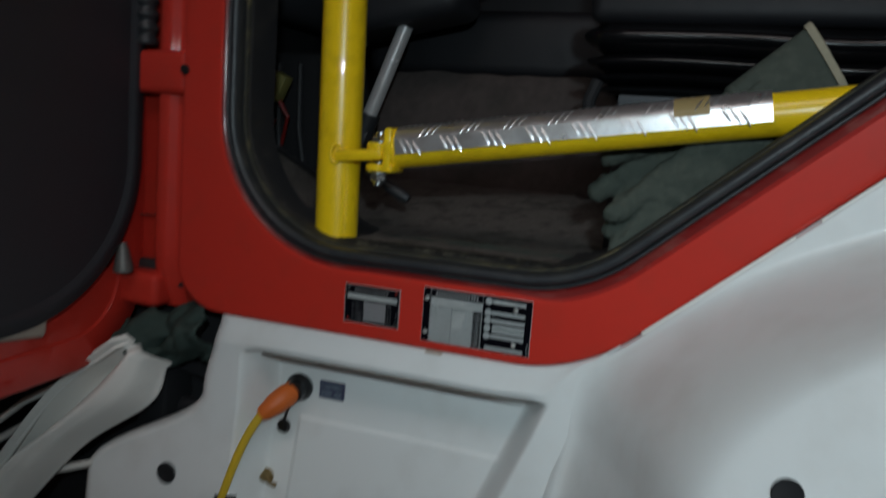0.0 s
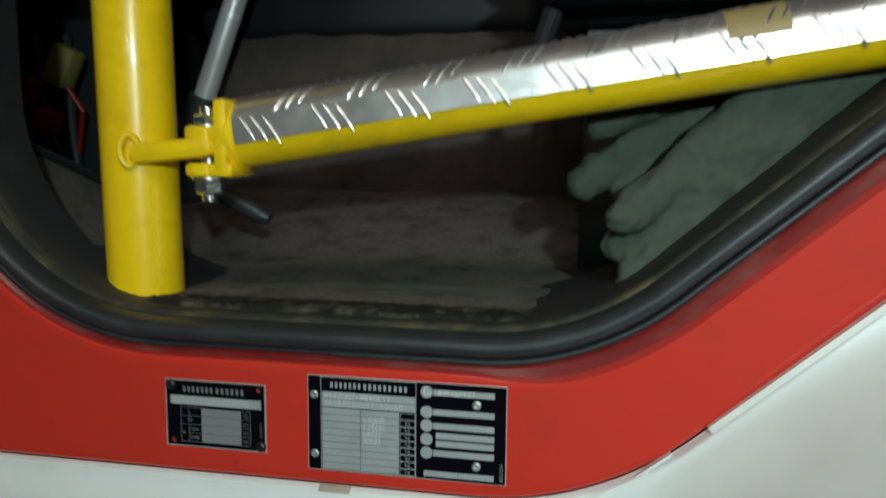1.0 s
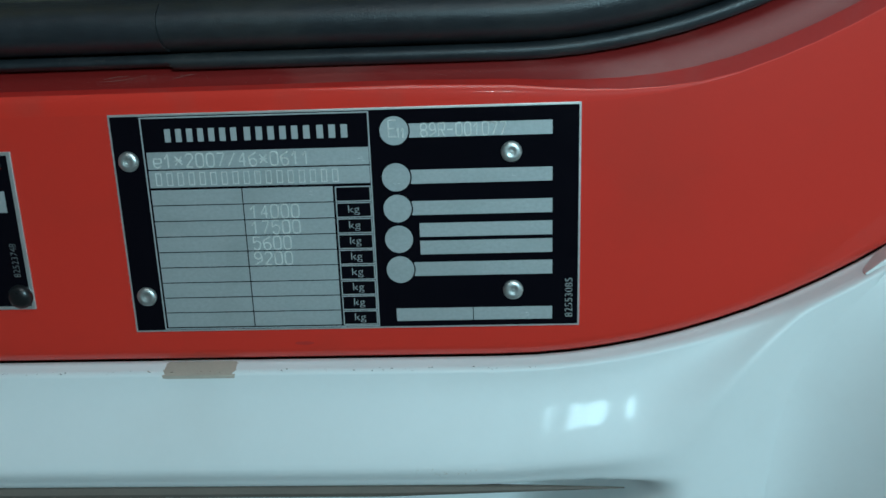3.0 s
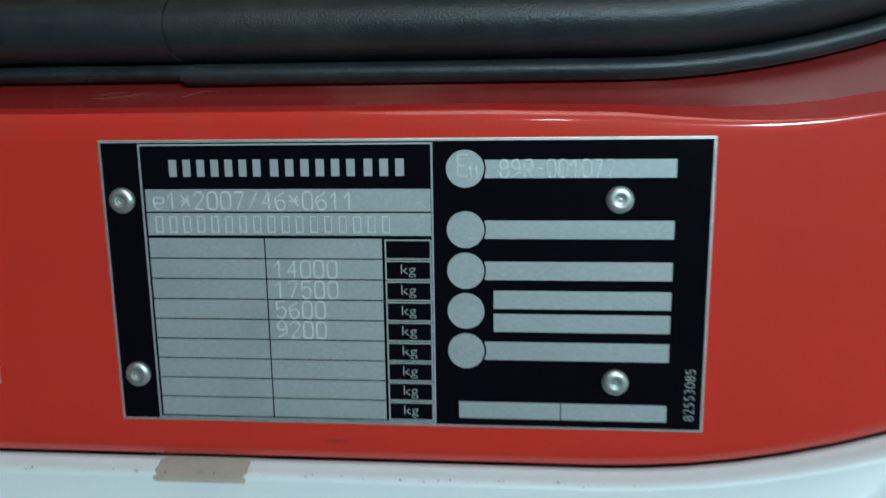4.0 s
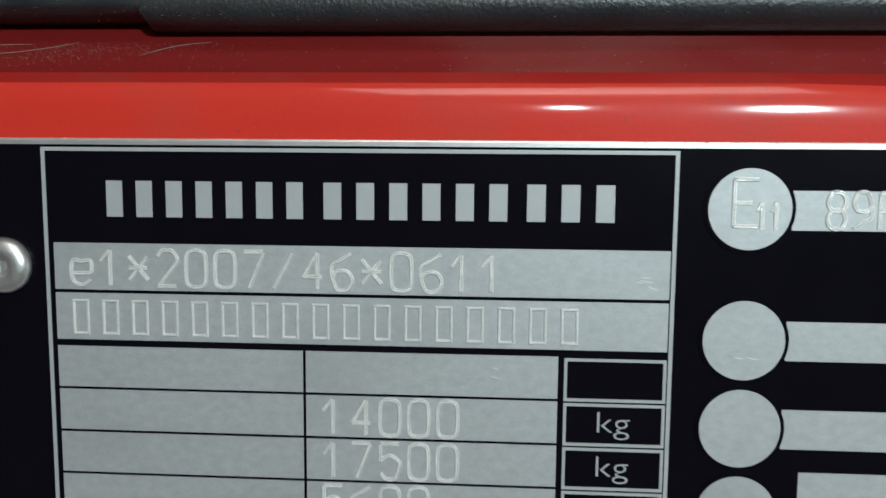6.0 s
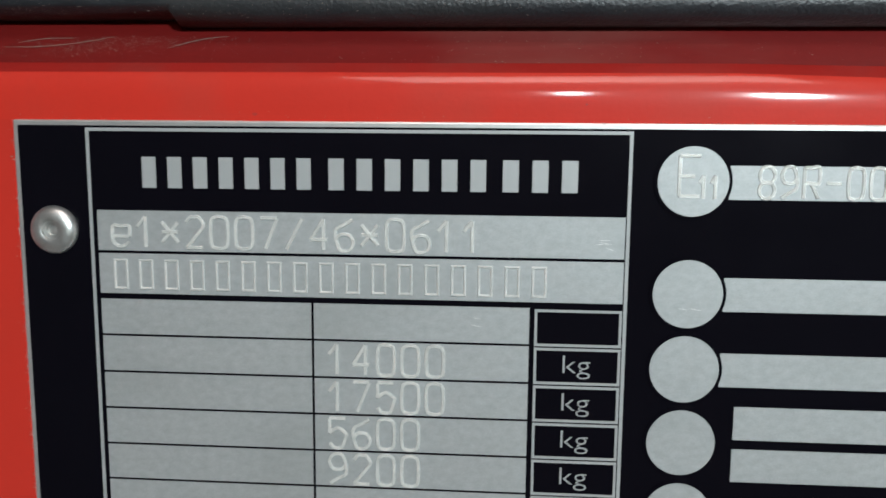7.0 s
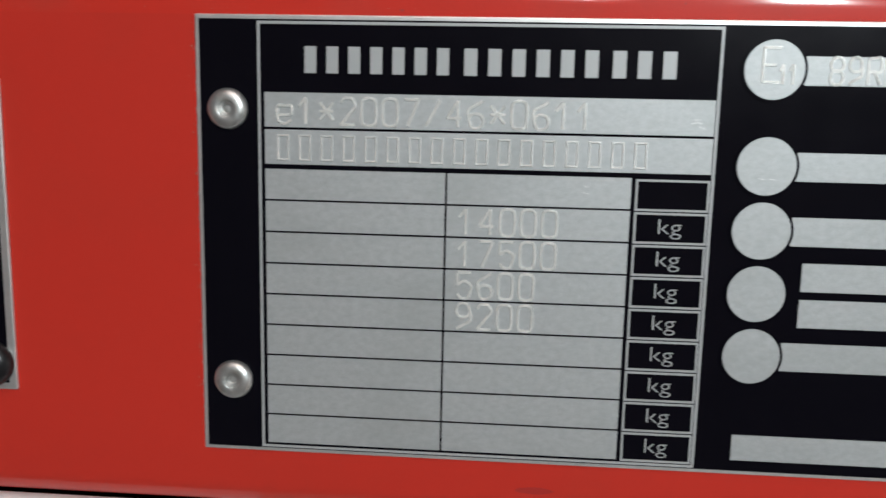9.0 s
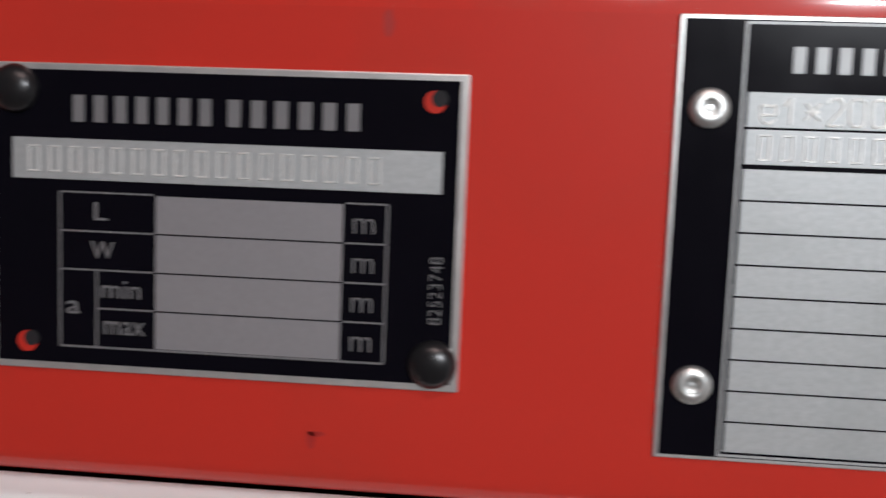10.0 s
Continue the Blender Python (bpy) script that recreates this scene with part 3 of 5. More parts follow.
for k, (z0, z1) in enumerate(((1.281, 1.296), (1.296, 1.315), (1.315, 1.341), (1.341, 1.385))):
    for s in range(9):
        a = s / 8
        prof.append((z0 + (z1 - z0) * a, 0.262 - 0.026 * math.sin(math.pi * a) ** 1.1 - 0.006 * k))
for z, y in prof:
    d = y - 0.24
    rows.append([(0.152 + 0.02 * (0.5 - abs(0.5 - (z - 1.284) / 0.13)), 0.62, z)] + [(0.150 + d + 0.004, y + 0.05, z), (0.156 + d, y + 0.012, z)] + [(0.17 + 0.6 * i / 20, y + 0.003 * math.sin(i * 0.8 + z * 40), z + 0.003 * math.sin(i * 0.45)) for i in range(21)])
grid(bm, rows)
part("bellows", bm, BELLOWS, seat, "black rubber bellows", angle=70)
bm = bmesh.new()
box(bm, (0.187, 0.25, 1.04), (0.78, 0.6, 1.281), 0.008)
part("seat_base", bm, SEAT_GREY, seat)
bm = bmesh.new()
box(bm, (0.190, 0.243, 1.2645), (0.76, 0.30, 1.2815), 0.003)
part("base_flange", bm, DULL_GREY, seat, "flat grey flange under the bellows")
bm = bmesh.new()
box(bm, (0.137, 0.228, 1.384), (0.80, 0.64, 1.436), 0.02, segs=5)
part("lower_rim", bm, SEAT_GREY, seat)
bm = bmesh.new()
box(bm, (0.165, 0.246, 1.435), (0.80, 0.62, 1.62), 0.012, segs=3)
part("side_panel", bm, SEAT_GREY, seat, "dark grey seat side panel")
for x0, x1 in ((0.2235, 0.302), (0.327, 0.434)):
    bm = bmesh.new()
    box(bm, (x0, 0.222, 1.436), (x1, 0.25, 1.52), 0.009, segs=3)
    hb = part("recline_handle", bm, TRIM, seat, "black moulded handle")
    bm = bmesh.new()
    box(bm, (x0 + 0.006, 0.2185, 1.452), (x1 - 0.006, 0.224, 1.53), 0.0024)
    part("handle_face", bm, HANDLE_BROWN, hb, "dusty brown handle face")
    bm = bmesh.new()
    tube(bm, [(x0 + 0.008, 0.221, 1.4455), (x1 - 0.008, 0.221, 1.4455)], 0.003, 10)
    part("lower_lip", bm, SEAT_GREY, hb)
bm = bmesh.new()
tube(bm, [(0.158, 0.245, 1.30), (0.148, 0.24, 1.27), (0.150, 0.24, 1.23), (0.165, 0.25, 1.20)], 0.010, 10)
part("hose", bm, VOID, seat)

# ---- yellow pole and bar ----
pole = thing("grab_pole", (-0.1705, 0.064, 1.042), "yellow painted steel pole standing on the threshold", "pole")
bm = bmesh.new()
tube(bm, [(-0.1703, 0.064, 1.0415), (-0.1703, 0.064, 1.043), (-0.1935, 0.064, 2.2)], 0.0315, 40)
bmesh.ops.bevel(bm, geom=[e for e in bm.edges if all(v.co.z < 1.0418 for v in e.verts)], offset=0.001, segments=2, affect="EDGES")
part("tube", bm, YELLOW, pole, angle=40)
bm = bmesh.new()
box(bm, (-0.163, 0.027, 1.1535), (-0.088, 0.045, 1.1705), 0.0065, Matrix.Rotation(radians(-6), 3, "Y"))
part("lug", bm, YELLOW, pole, "flat welded yellow lug")
bm = bmesh.new()
tube(bm, [(-0.162 + 0.006 * math.cos(a), 0.0318 + 0.004 * math.cos(a), 1.162 + 0.0125 * math.sin(a)) for a in [2 * math.pi * k / 20 for k in range(21)]], 0.003, 8)
part("weld_bead", bm, YELLOW, pole)

A, B = Vector((-0.098, 0.062, 1.171)), Vector((0.56, 0.062, 1.2735))
along = (B - A).normalized()
up = (Vector((0, 0, 1)) - along * along.z).normalized()
front = along.cross(up)
if front.y > 0:
    front = -front
bar = thing("support_bar", A, "yellow steel bar with a checker plate sleeve, bolted to the pole", "support bar")
R_BAR = 0.0275
bm = bmesh.new()
tube(bm, [A + along * s for s in (0.0, 0.002, 0.02, 0.3, 0.655)], R_BAR, 40, radii=[R_BAR * 0.9, R_BAR, R_BAR, R_BAR * 0.97, R_BAR * 0.95])
part("tube", bm, YELLOW, bar, angle=40)
bm = bmesh.new()
for z in (1.168, 1.1385):
    box(bm, (-0.1135, 0.034, z), (-0.086, 0.072, z + 0.011), 0.003)
    lathe(bm, [(0, 0), (0.0175, 0), (0.0195, 0.002), (0.0195, 0.009), (0.0175, 0.011), (0, 0.011)], (-0.1135, 0.052, z), (0, 0, 1), 28)
box(bm, (-0.102, 0.033, 1.1385), (-0.090, 0.088, 1.2005), 0.004)
lathe(bm, [(0, 0), (0.0285, 0), (0.0295, 0.001), (0.0295, 0.007), (0.0285, 0.008), (0, 0.008)], A + along * 0.002, along, 36)
part("fork", bm, YELLOW, bar, "yellow welded fork")
bm = bmesh.new()
BX, BY = -0.1135, 0.050
lathe(bm, [(0, 0.0), (0.0065, 0), (0.0065, 0.075), (0, 0.075)], (BX, BY, 1.119), (0, 0, 1), 16)
bolt = part("bolt", bm, ZINC, bar, "zinc plated bolt")
for nm, z, h in (("bolt_head", 1.180, 0.0085), ("nut", 1.1245, 0.011)):
    bm = bmesh.new()
    lathe(bm, [(0, 0), (0.0105, 0), (0.0118, 0.0015), (0.0118, h - 0.0015), (0.0105, h), (0, h)], (BX, BY, z), (0, 0, 1), 6)
    part(nm, bm, ZINC, bolt)
    bm = bmesh.new()
    lathe(bm, [(0.006, 0), (0.0145, 0), (0.0145, 0.002), (0.006, 0.002)], (BX, BY, 1.178 if z > 1.15 else 1.1365), (0, 0, 1), 20)
    part("washer", bm, ZINC, bolt)


def on_bar(s, a, r):
    """A point on the bar: s metres along it, a degrees from its front over the top, at radius r."""
    q = radians(a)
    return A + along * s + front * math.cos(q) * r + up * math.sin(q) * r


def sleeve_radius(a):
    """The sleeve is round but for a flat pressed along its front."""
    return 0.0298 * math.cos(radians(20.5)) / math.cos(radians(a - 3.5)) if a < 24 else 0.0298


bm = bmesh.new()
S0, S1 = 0.014, 0.497
rows = []
for k in range(61):
    s = S0 + (S1 - S0) * k / 60
    row = []
    for i in range(71):
        a = -17 + 210 * i / 70
        wob = 0.00025 * noise.noise((s * 40, a * 0.05, 0))
        row.append(on_bar(s, a, sleeve_radius(a) + wob))
    rows.append([on_bar(s, -17, R_BAR * 0.985)] + row + [on_bar(s, 193, R_BAR * 0.98)])
rows = [[on_bar(S0, a, R_BAR) for a in [-17] + [-17 + 210 * i / 70 for i in range(71)] + [193]]] + rows + [[on_bar(S1, a, R_BAR) for a in [-17] + [-17 + 210 * i / 70 for i in range(71)] + [193]]]
grid(bm, rows)
sleeve = part("tread_sleeve", bm, TREAD, bar, "wrapped checker plate aluminium sleeve", angle=14)
bm = bmesh.new()
for k in range(9):
    for band in range(4):
        s0, a0 = S0 + 0.022 + k * 0.060 + 0.030 * (band % 2), 2 + band * 44
        lean = 1 if band % 2 else -1
        for j in range(3):
            pts, rad = [], []
            for m_ in range(8):
                f = m_ / 7 - 0.5
                s = s0 + (j - 1) * 0.0105 + lean * f * 0.012
                if not S0 + 0.003 < s < S1 - 0.003:
                    break
                b_ = a0 + f * 44 + (j - 1) * lean * 5
                pts.append(on_bar(s, b_, sleeve_radius(b_) - 0.0003))
                rad.append(0.0018 * math.sqrt(max(0.02, 1 - (2 * f) ** 2)))
            if len(pts) == 8:
                tube(bm, pts, 0.001, 8, radii=rad)
tagged(part("tread_ribs", bm, TREAD, sleeve, "raised tread ribs"), kind="stuff")
bm = bmesh.new()
grid(bm, [[on_bar(s, 12 + 178 * i / 26, 0.0306 + 0.0002 * noise.noise((s * 90, i * 0.4, 1))) for i in range(27)] for s in (0.386, 0.392, 0.4, 0.408, 0.416, 0.424, 0.4275)])
part("tape_wrap", bm, TAPE, bar, "torn yellowed tape round the sleeve", angle=60)


pole.location += Vector((-0.0032, 0.005, 0.0025))
bar.location += Vector((0.010, 0.003, 0.0050))


# ---- work gloves on the sloping lining ----
def glove(at, turn, label, fingers, mirror=1, hem=True, cuff_long=0.118):
    """A leather gauntlet glove lying along its own x, cuff at +x, back of the hand towards -y."""
    t = thing("work_glove", at, label, "glove", "pair of work gloves")
    m = Matrix.Translation(at) @ turn
    bm = bmesh.new()

    def blob(points, radii, flat=0.55):
        bb = bmesh.new()
        tube(bb, points, 1, 14, radii=radii)
        for v in bb.verts:
            v.co.y *= flat
        me_ = bpy.data.meshes.new("tmp")
        bb.to_mesh(me_)
        bb.free()
        bm.from_mesh(me_)
        bpy.data.meshes.remove(me_)
    blob([(-0.02, 0, 0.0), (0.01, 0, 0), (0.07, 0, 0.0), (0.11, 0, 0.002), (0.16, 0, 0.004), (0.2, 0, 0.004)], [0.03, 0.042, 0.046, 0.042, 0.043, 0.046], 0.42)
    for k, (ln, dz, lift) in enumerate(fingers):
        blob([(0.035, lift * 0.3, dz * 0.9), (0.0, lift, dz), (-ln * 0.5, lift * 1.6, dz * 1.12), (-ln * 0.85, lift * 2.2 - 0.004, dz * 1.16), (-ln, lift * 2.2 - 0.006, dz * 1.16)], [0.014, 0.0165, 0.0165, 0.0145, 0.006], 0.85)
    blob([(0.085, -0.01, 0.035 * mirror), (0.05, -0.02, 0.052 * mirror), (0.015, -0.025, 0.062 * mirror), (-0.005, -0.024, 0.064 * mirror), (-0.014, -0.022, 0.064 * mirror)], [0.018, 0.0185, 0.017, 0.013, 0.005], 0.8)
    bmesh.ops.transform(bm, matrix=m, verts=bm.verts)
    me = finish(bm, "glove_body", SUEDE)
    ob = new("glove_body", me)
    ob.parent = t
    ob.matrix_parent_inverse = Matrix.Translation(-t.location)
    rm = ob.modifiers.new("remesh", "REMESH")
    rm.mode, rm.voxel_size, rm.use_smooth_shade = "VOXEL", 0.0032, True
    sm = ob.modifiers.new("smooth", "SMOOTH")
    sm.factor, sm.iterations = 0.6, 9
    tex = bpy.data.textures.new("wrinkles", "CLOUDS")
    tex.noise_scale, tex.noise_depth = 0.017, 4
    dp = ob.modifiers.new("creases", "DISPLACE")
    dp.texture, dp.strength, dp.mid_level = tex, 0.009, 0.5
    tex2 = bpy.data.textures.new("fine_wrinkles", "CLOUDS")
    tex2.noise_scale, tex2.noise_depth = 0.0065, 2
    dp2 = ob.modifiers.new("fine_creases", "DISPLACE")
    dp2.texture, dp2.strength, dp2.mid_level = tex2, 0.0035, 0.5
    # gauntlet cuff: a flattened flaring sleeve with thickness
    bm = bmesh.new()
    rows = []
    for i in range(12):
        u = i / 11
        x = 0.165 + cuff_long * u
        w = 0.044 + 0.002 * u
        d = 0.019 - 0.006 * u
        rows.append([m @ Vector((x + 0.006 * math.cos(a) * u, d * math.sin(a) * (1 + 0.25 * noise.noise((u * 4, a * 1.5, at[0] * 9))), w * math.cos(a) + 0.006)) for a in [2 * math.pi * k / 36 for k in range(37)]])
    grid(bm, rows)
    bmesh.ops.remove_doubles(bm, verts=bm.verts, dist=1e-5)
    cuff = part("cuff", bm, SUEDE, t, "stiff grey suede gauntlet cuff")
    so = cuff.modifiers.new("thickness", "SOLIDIFY")
    so.thickness = 0.0022
    if hem:
        bm = bmesh.new()
        rows = []
        for x, g in ((0.2755, 0.0015), (0.276, 0.0036), (0.2845, 0.0036), (0.286, 0.0), (0.2845, -0.004)):
            u = (x - 0.165) / 0.118
            w, d = 0.044 + 0.002 * u, 0.019 - 0.006 * u
            rows.append([m @ Vector((x + 0.006 * math.cos(a) * min(1, u), (d + g) * math.sin(a) * (1 + 0.25 * noise.noise((u * 4, a * 1.5, at[0] * 9))), (w + g) * math.cos(a) + 0.006)) for a in [2 * math.pi * k / 36 for k in range(37)]])
        grid(bm, rows)
        part("hem", bm, HEM, cuff, "beige woven hem tape")
    return t


glove((0.250, 0.135, 1.141), pose(0, 0, 0, 0, -41, 0), "grey-green suede work glove with a stiff cuff, leaning on the lining", ((0.030, -0.029, 0.002), (0.030, -0.014, -0.006), (0.030, 0.003, -0.003), (0.056, 0.031, -0.004)), 1)
glove((0.272, 0.095, 1.122), pose(0, 0, 0, 12, -43, 3), "crumpled grey-green suede work glove lying under its twin", ((0.062, -0.024, 0.006), (0.078, -0.008, -0.007), (0.070, 0.009, 0.004), (0.050, 0.026, -0.007)), -1, hem=False, cuff_long=0.03)


# ---- riveted plates ----
def block(bm, x0, x1, v0, v1, back, face, ox, oz):
    """A thin slab of a plate: millimetres across and down from its upper left corner, back and face metres out of the panel."""
    box(bm, (ox + x0 / 1000, -face, oz - v1 / 1000), (ox + x1 / 1000, -back, oz - v0 / 1000))


def plate_part(name, parent, material, ox, oz, x0, x1, v0, v1, back, face, label=""):
    bm = bmesh.new()
    block(bm, x0, x1, v0, v1, back, face, ox, oz)
    return part(name, bm, material, parent, label, smooth=False)


def disc_part(name, parent, material, ox, oz, cx, cv, r, back, face):
    bm = bmesh.new()
    lathe(bm, [(0, 0), (r / 1000, 0), (r / 1000, face - back), (0, face - back)], (ox + cx / 1000, -back, oz - cv / 1000), (0, -1, 0), 48)
    return part(name, bm, material, parent, smooth=False)


def text_part(parent, text, material, ox, oz, x0, x1, v0, v1, back, thick, offset=0.0, turn=0, mono=False, name="lettering", label=""):
    """Writing that fills x0 to x1 across and v0 to v1 down (cap height); mono sets the characters at an even pitch."""
    if mono:
        pitch = (x1 - x0) / len(text)
        chunks = [(c, x0 + pitch * k + pitch * 0.1, pitch * 0.8) for k, c in enumerate(text) if c != " "]
    else:
        chunks = [(text, x0, x1 - x0)]
    bm = bmesh.new()
    for body, left, width in chunks:
        me = lettering(body, 0.006, thick / 2, offset)
        a, b, c, d = extent(me)
        tall = {"-": 0.12, "*": 0.75}.get(body, 1.0)
        if body == "e":
            tall = 0.8
        if not mono:
            tall = 1.0
        sz = (v1 - v0) / 1000 * tall / max(1e-6, d - c)
        sx = width / 1000 / (b - a)
        if mono and body == "1":
            sx = sz * 0.75
        low = v1 if body not in "-*" or not mono else (v0 + v1) / 2 + (v1 - v0) * tall / 2
        for v in me.vertices:
            v.co = Vector(((v.co.x - a) * sx + (left / 1000 + ((width / 1000 - (b - a) * sx) / 2 if mono else 0)), v.co.y, (v.co.z - c) * sz - low / 1000))
        bm.from_mesh(me)
        bpy.data.meshes.remove(me)
    if turn:
        cx, cz = (x0 + x1) / 2000, -(v0 + v1) / 2000
        bmesh.ops.rotate(bm, cent=(cx, 0, cz), matrix=Matrix.Rotation(radians(turn), 3, "Y"), verts=bm.verts)
    bmesh.ops.translate(bm, vec=(ox, -back - thick / 2, oz), verts=bm.verts)
    return part(name, bm, material, parent, label, smooth=False)


STROKES = {"0": "~16 36 45 41 30 10 01 05 16", "1": "04 26|26 20", "2": "~05 16 26 36 45 44 22 00|00 40", "4": "30 36|36 02|02 42", "5": "46 06|06 03|~03 24 43 42 30 10 01", "6": "~46 25 04 02 10 30 41 42 33 13 02", "7": "06 46|46 10",
           "8": "~16 36 45 44 33 13 04 05 16|~13 33 42 41 30 10 01 02 13", "9": "~00 21 42 44 36 16 05 04 13 33 44", "e": "02 42|~42 44 24 04 01 20 41", "*": "01 45|05 41|03 43", "/": "00 46", "-": "03 43", "E": "46 06|06 00|00 40|03 33", "R": "00 06|06 26|~26 46 43 23|23 03|23 40"}


def stamped(parent, text, ox, oz, x0, x1, v0, v1, face, half=0.00027, high=0.00022):
    """Stamped characters at an even pitch: each stroke is a raised double ridge on the plate's face."""
    bm = bmesh.new()
    pitch = (x1 - x0) / len(text)
    for k, ch in enumerate(text):
        cw = pitch * 0.66
        for run in STROKES[ch].split("|"):
            pts = [Vector((int(c[0]) / 4, int(c[1]) / 6)) for c in run.strip("~").split()]
            if run[0] == "~":
                fine = []
                closed = pts[0] == pts[-1]
                for i in range(len(pts) - 1):
                    p1, p2 = pts[i], pts[i + 1]
                    p0 = pts[i - 1] if i else (pts[-2] if closed else p1)
                    p3 = pts[i + 2] if i + 2 < len(pts) else (pts[1] if closed else p2)
                    for q in range(5):
                        t = q / 5
                        fine.append(0.5 * ((2 * p1) + (p2 - p0) * t + (2 * p0 - 5 * p1 + 4 * p2 - p3) * t * t + (3 * p1 - p0 - 3 * p2 + p3) * t ** 3))
                pts = fine + [pts[-1]]
            line = [Vector((ox + (x0 + pitch * k + pitch * 0.17 + cw * p.x) / 1000, oz - (v1 - (v1 - v0) * p.y) / 1000)) for p in pts]
            rows = []
            for i, p in enumerate(line):
                a, b = line[max(0, i - 1)], line[min(len(line) - 1, i + 1)]
                d = (b - a).normalized()
                nrm = Vector((-d.y, d.x))
                rows.append([(p.x + nrm.x * o * half, -face - h * high, p.y + nrm.y * o * half) for o, h in ((-1, -0.2), (-0.60, 0.9), (-0.38, 0.9), (0, 0.2), (0.38, 0.9), (0.60, 0.9), (1, -0.2))])
            grid(bm, rows)
    return part("stamped_lettering", bm, STAMP, parent, "shallow stamped characters", angle=20)


def bar_word(parent, material, ox, oz, x0, x1, v0, v1, letters, back, face, name="word_bar", gap=0.3):
    """A word shown as a row of plain upright bars from x0 to x1, each one a part."""
    pitch = (x1 - x0) / (letters - gap)
    for k in range(letters):
        bm = bmesh.new()
        box(bm, (ox + (x0 + pitch * k) / 1000, -face, oz - v1 / 1000), (ox + (x0 + pitch * (k + 1 - gap)) / 1000, -back, oz - v0 / 1000))
        part(name, bm, material, parent, smooth=False)


def stamped_bars(parent, ox, oz, x0, x1, v0, v1, count, face, half=0.00027, high=0.00022):
    """A stamped number shown as plain upright bars: each has a low raised rim."""
    pitch = (x1 - x0) / (count - 0.42)
    for k in range(count):
        a, b = ox + (x0 + pitch * k) / 1000 + half, ox + (x0 + pitch * (k + 0.58)) / 1000 - half
        lo, hi = oz - v1 / 1000 + half, oz - v0 / 1000 - half
        bm = bmesh.new()
        loops = []
        for o, h in ((1, -0.2), (0.55, 0.9), (0.1, 0.9), (-0.5, -0.1)):
            loops.append([(a - o * half, -face - h * high, lo - o * half), (b + o * half, -face - h * high, lo - o * half), (b + o * half, -face - h * high, hi + o * half), (a - o * half, -face - h * high, hi + o * half)])
        grid(bm, [r + r[:1] for r in loops])
        bmesh.ops.remove_doubles(bm, verts=bm.verts, dist=1e-7)
        part("stamped_bar", bm, STAMP, parent, angle=20)


def rivet(parent, ox, oz, cx, cv, r, y0, material=RIVET):
    bm = bmesh.new()
    k = r / 1000
    lathe(bm, [(k * 0.98, 0), (k, 0.0003), (k * 0.96, 0.0007), (k * 0.86, 0.00105), (k * 0.68, 0.0013), (k * 0.46, 0.00138), (k * 0.40, 0.0013), (k * 0.36, 0.0010), (k * 0.22, 0.0009), (k * 0.19, 0.0006), (k * 0.10, 0.0006), (0, 0.0007)], (ox + cx / 1000, -y0, oz - cv / 1000), (0, -1, 0), 40)
    return part("rivet", bm, material, parent, "dull aluminium blind rivet with a hollow centre")


W_, H_ = 150.0, 73.4
plate = thing("type_plate", (0.075, 0, 0.93), "black and silver riveted vehicle type plate with stamped weights", "type plate")
PX, PZ = 0.0, 1.0
bm = bmesh.new()
box(bm, (PX, -0.0007, PZ - H_ / 1000), (PX + W_ / 1000, 0.0, PZ), 0.00025)
part("base_sheet", bm, PLATE_EDGE, plate, "bare aluminium sheet with burred edges", smooth=False)
plate_part("black_field", plate, PLATE_BLACK, PX, PZ, 0.75, 149.3, 0.75, 72.7, 0.0006, 0.0008)
F0, F1, F2 = 0.0007, 0.00092, 0.00106
# thin silver frame round the left half
for x0, x1, v0, v1 in ((10.3, 83.55, 1.05, 1.5), (10.3, 83.55, 72.1, 72.5), (10.3, 10.75, 1.5, 72.1), (83.1, 83.55, 1.5, 72.1)):
    plate_part("frame_line", plate, PLATE_SILVER, PX, PZ, x0, x1, v0, v1, F0, F1)
for v0, v1 in ((12.2, 17.75), (18.15, 23.75)):
    plate_part("number_field", plate, PLATE_METAL, PX, PZ, 11.4, 82.95, v0, v1, F0, F1)
ROW = 5.27
for k in range(9):
    v0 = 24.55 + ROW * k
    plate_part("weight_field", plate, PLATE_METAL, PX, PZ, 11.4, 41.0, v0, v0 + ROW - 0.32, F0, F1)
    plate_part("weight_field", plate, PLATE_METAL, PX, PZ, 41.35, 70.7, v0, v0 + ROW - 0.32, F0, F1)
    for x0, x1, a, b in ((71.4, 82.95, 0.15, 0.5), (71.4, 82.95, ROW - 0.42, ROW - 0.07), (71.4, 71.75, 0.5, ROW - 0.42), (82.6, 82.95, 0.5, ROW - 0.42)):
        plate_part("unit_box_line", plate, PLATE_SILVER, PX, PZ, x0, x1, v0 + a, v0 + b, F0, F1)
    if k:
        text_part(plate, "kg", PLATE_SILVER, PX, PZ, 75.3, 79.0, v0 + 1.15, v0 + 4.35, 0.00082, 0.00012, -0.00008, name="unit_lettering")
for k, (v0, v1, x0) in enumerate(((5.3, 9.7, 96), (19.95, 24.45, 96), (30.1, 34.7, 96), (37.4, 42.0, 98.2), (43.3, 47.9, 98.2), (50.5, 55.2, 96))):
    plate_part("approval_field", plate, PLATE_METAL, PX, PZ, x0, 141, v0, v1, F0, F1)
for cv in (7.4, 22.2, 32.4, 42.6, 52.9):
    disc_part("disc_ring", plate, PLATE_BLACK, PX, PZ, 91.35, cv, 5.0, F0, F1 + 0.00004)
    disc_part("approval_disc", plate, PLATE_METAL, PX, PZ, 91.35, cv, 4.55, F0, F2)
plate_part("approval_field", plate, PLATE_METAL, PX, PZ, 89.4, 114.8, 66.4, 70.8, F0, F1)
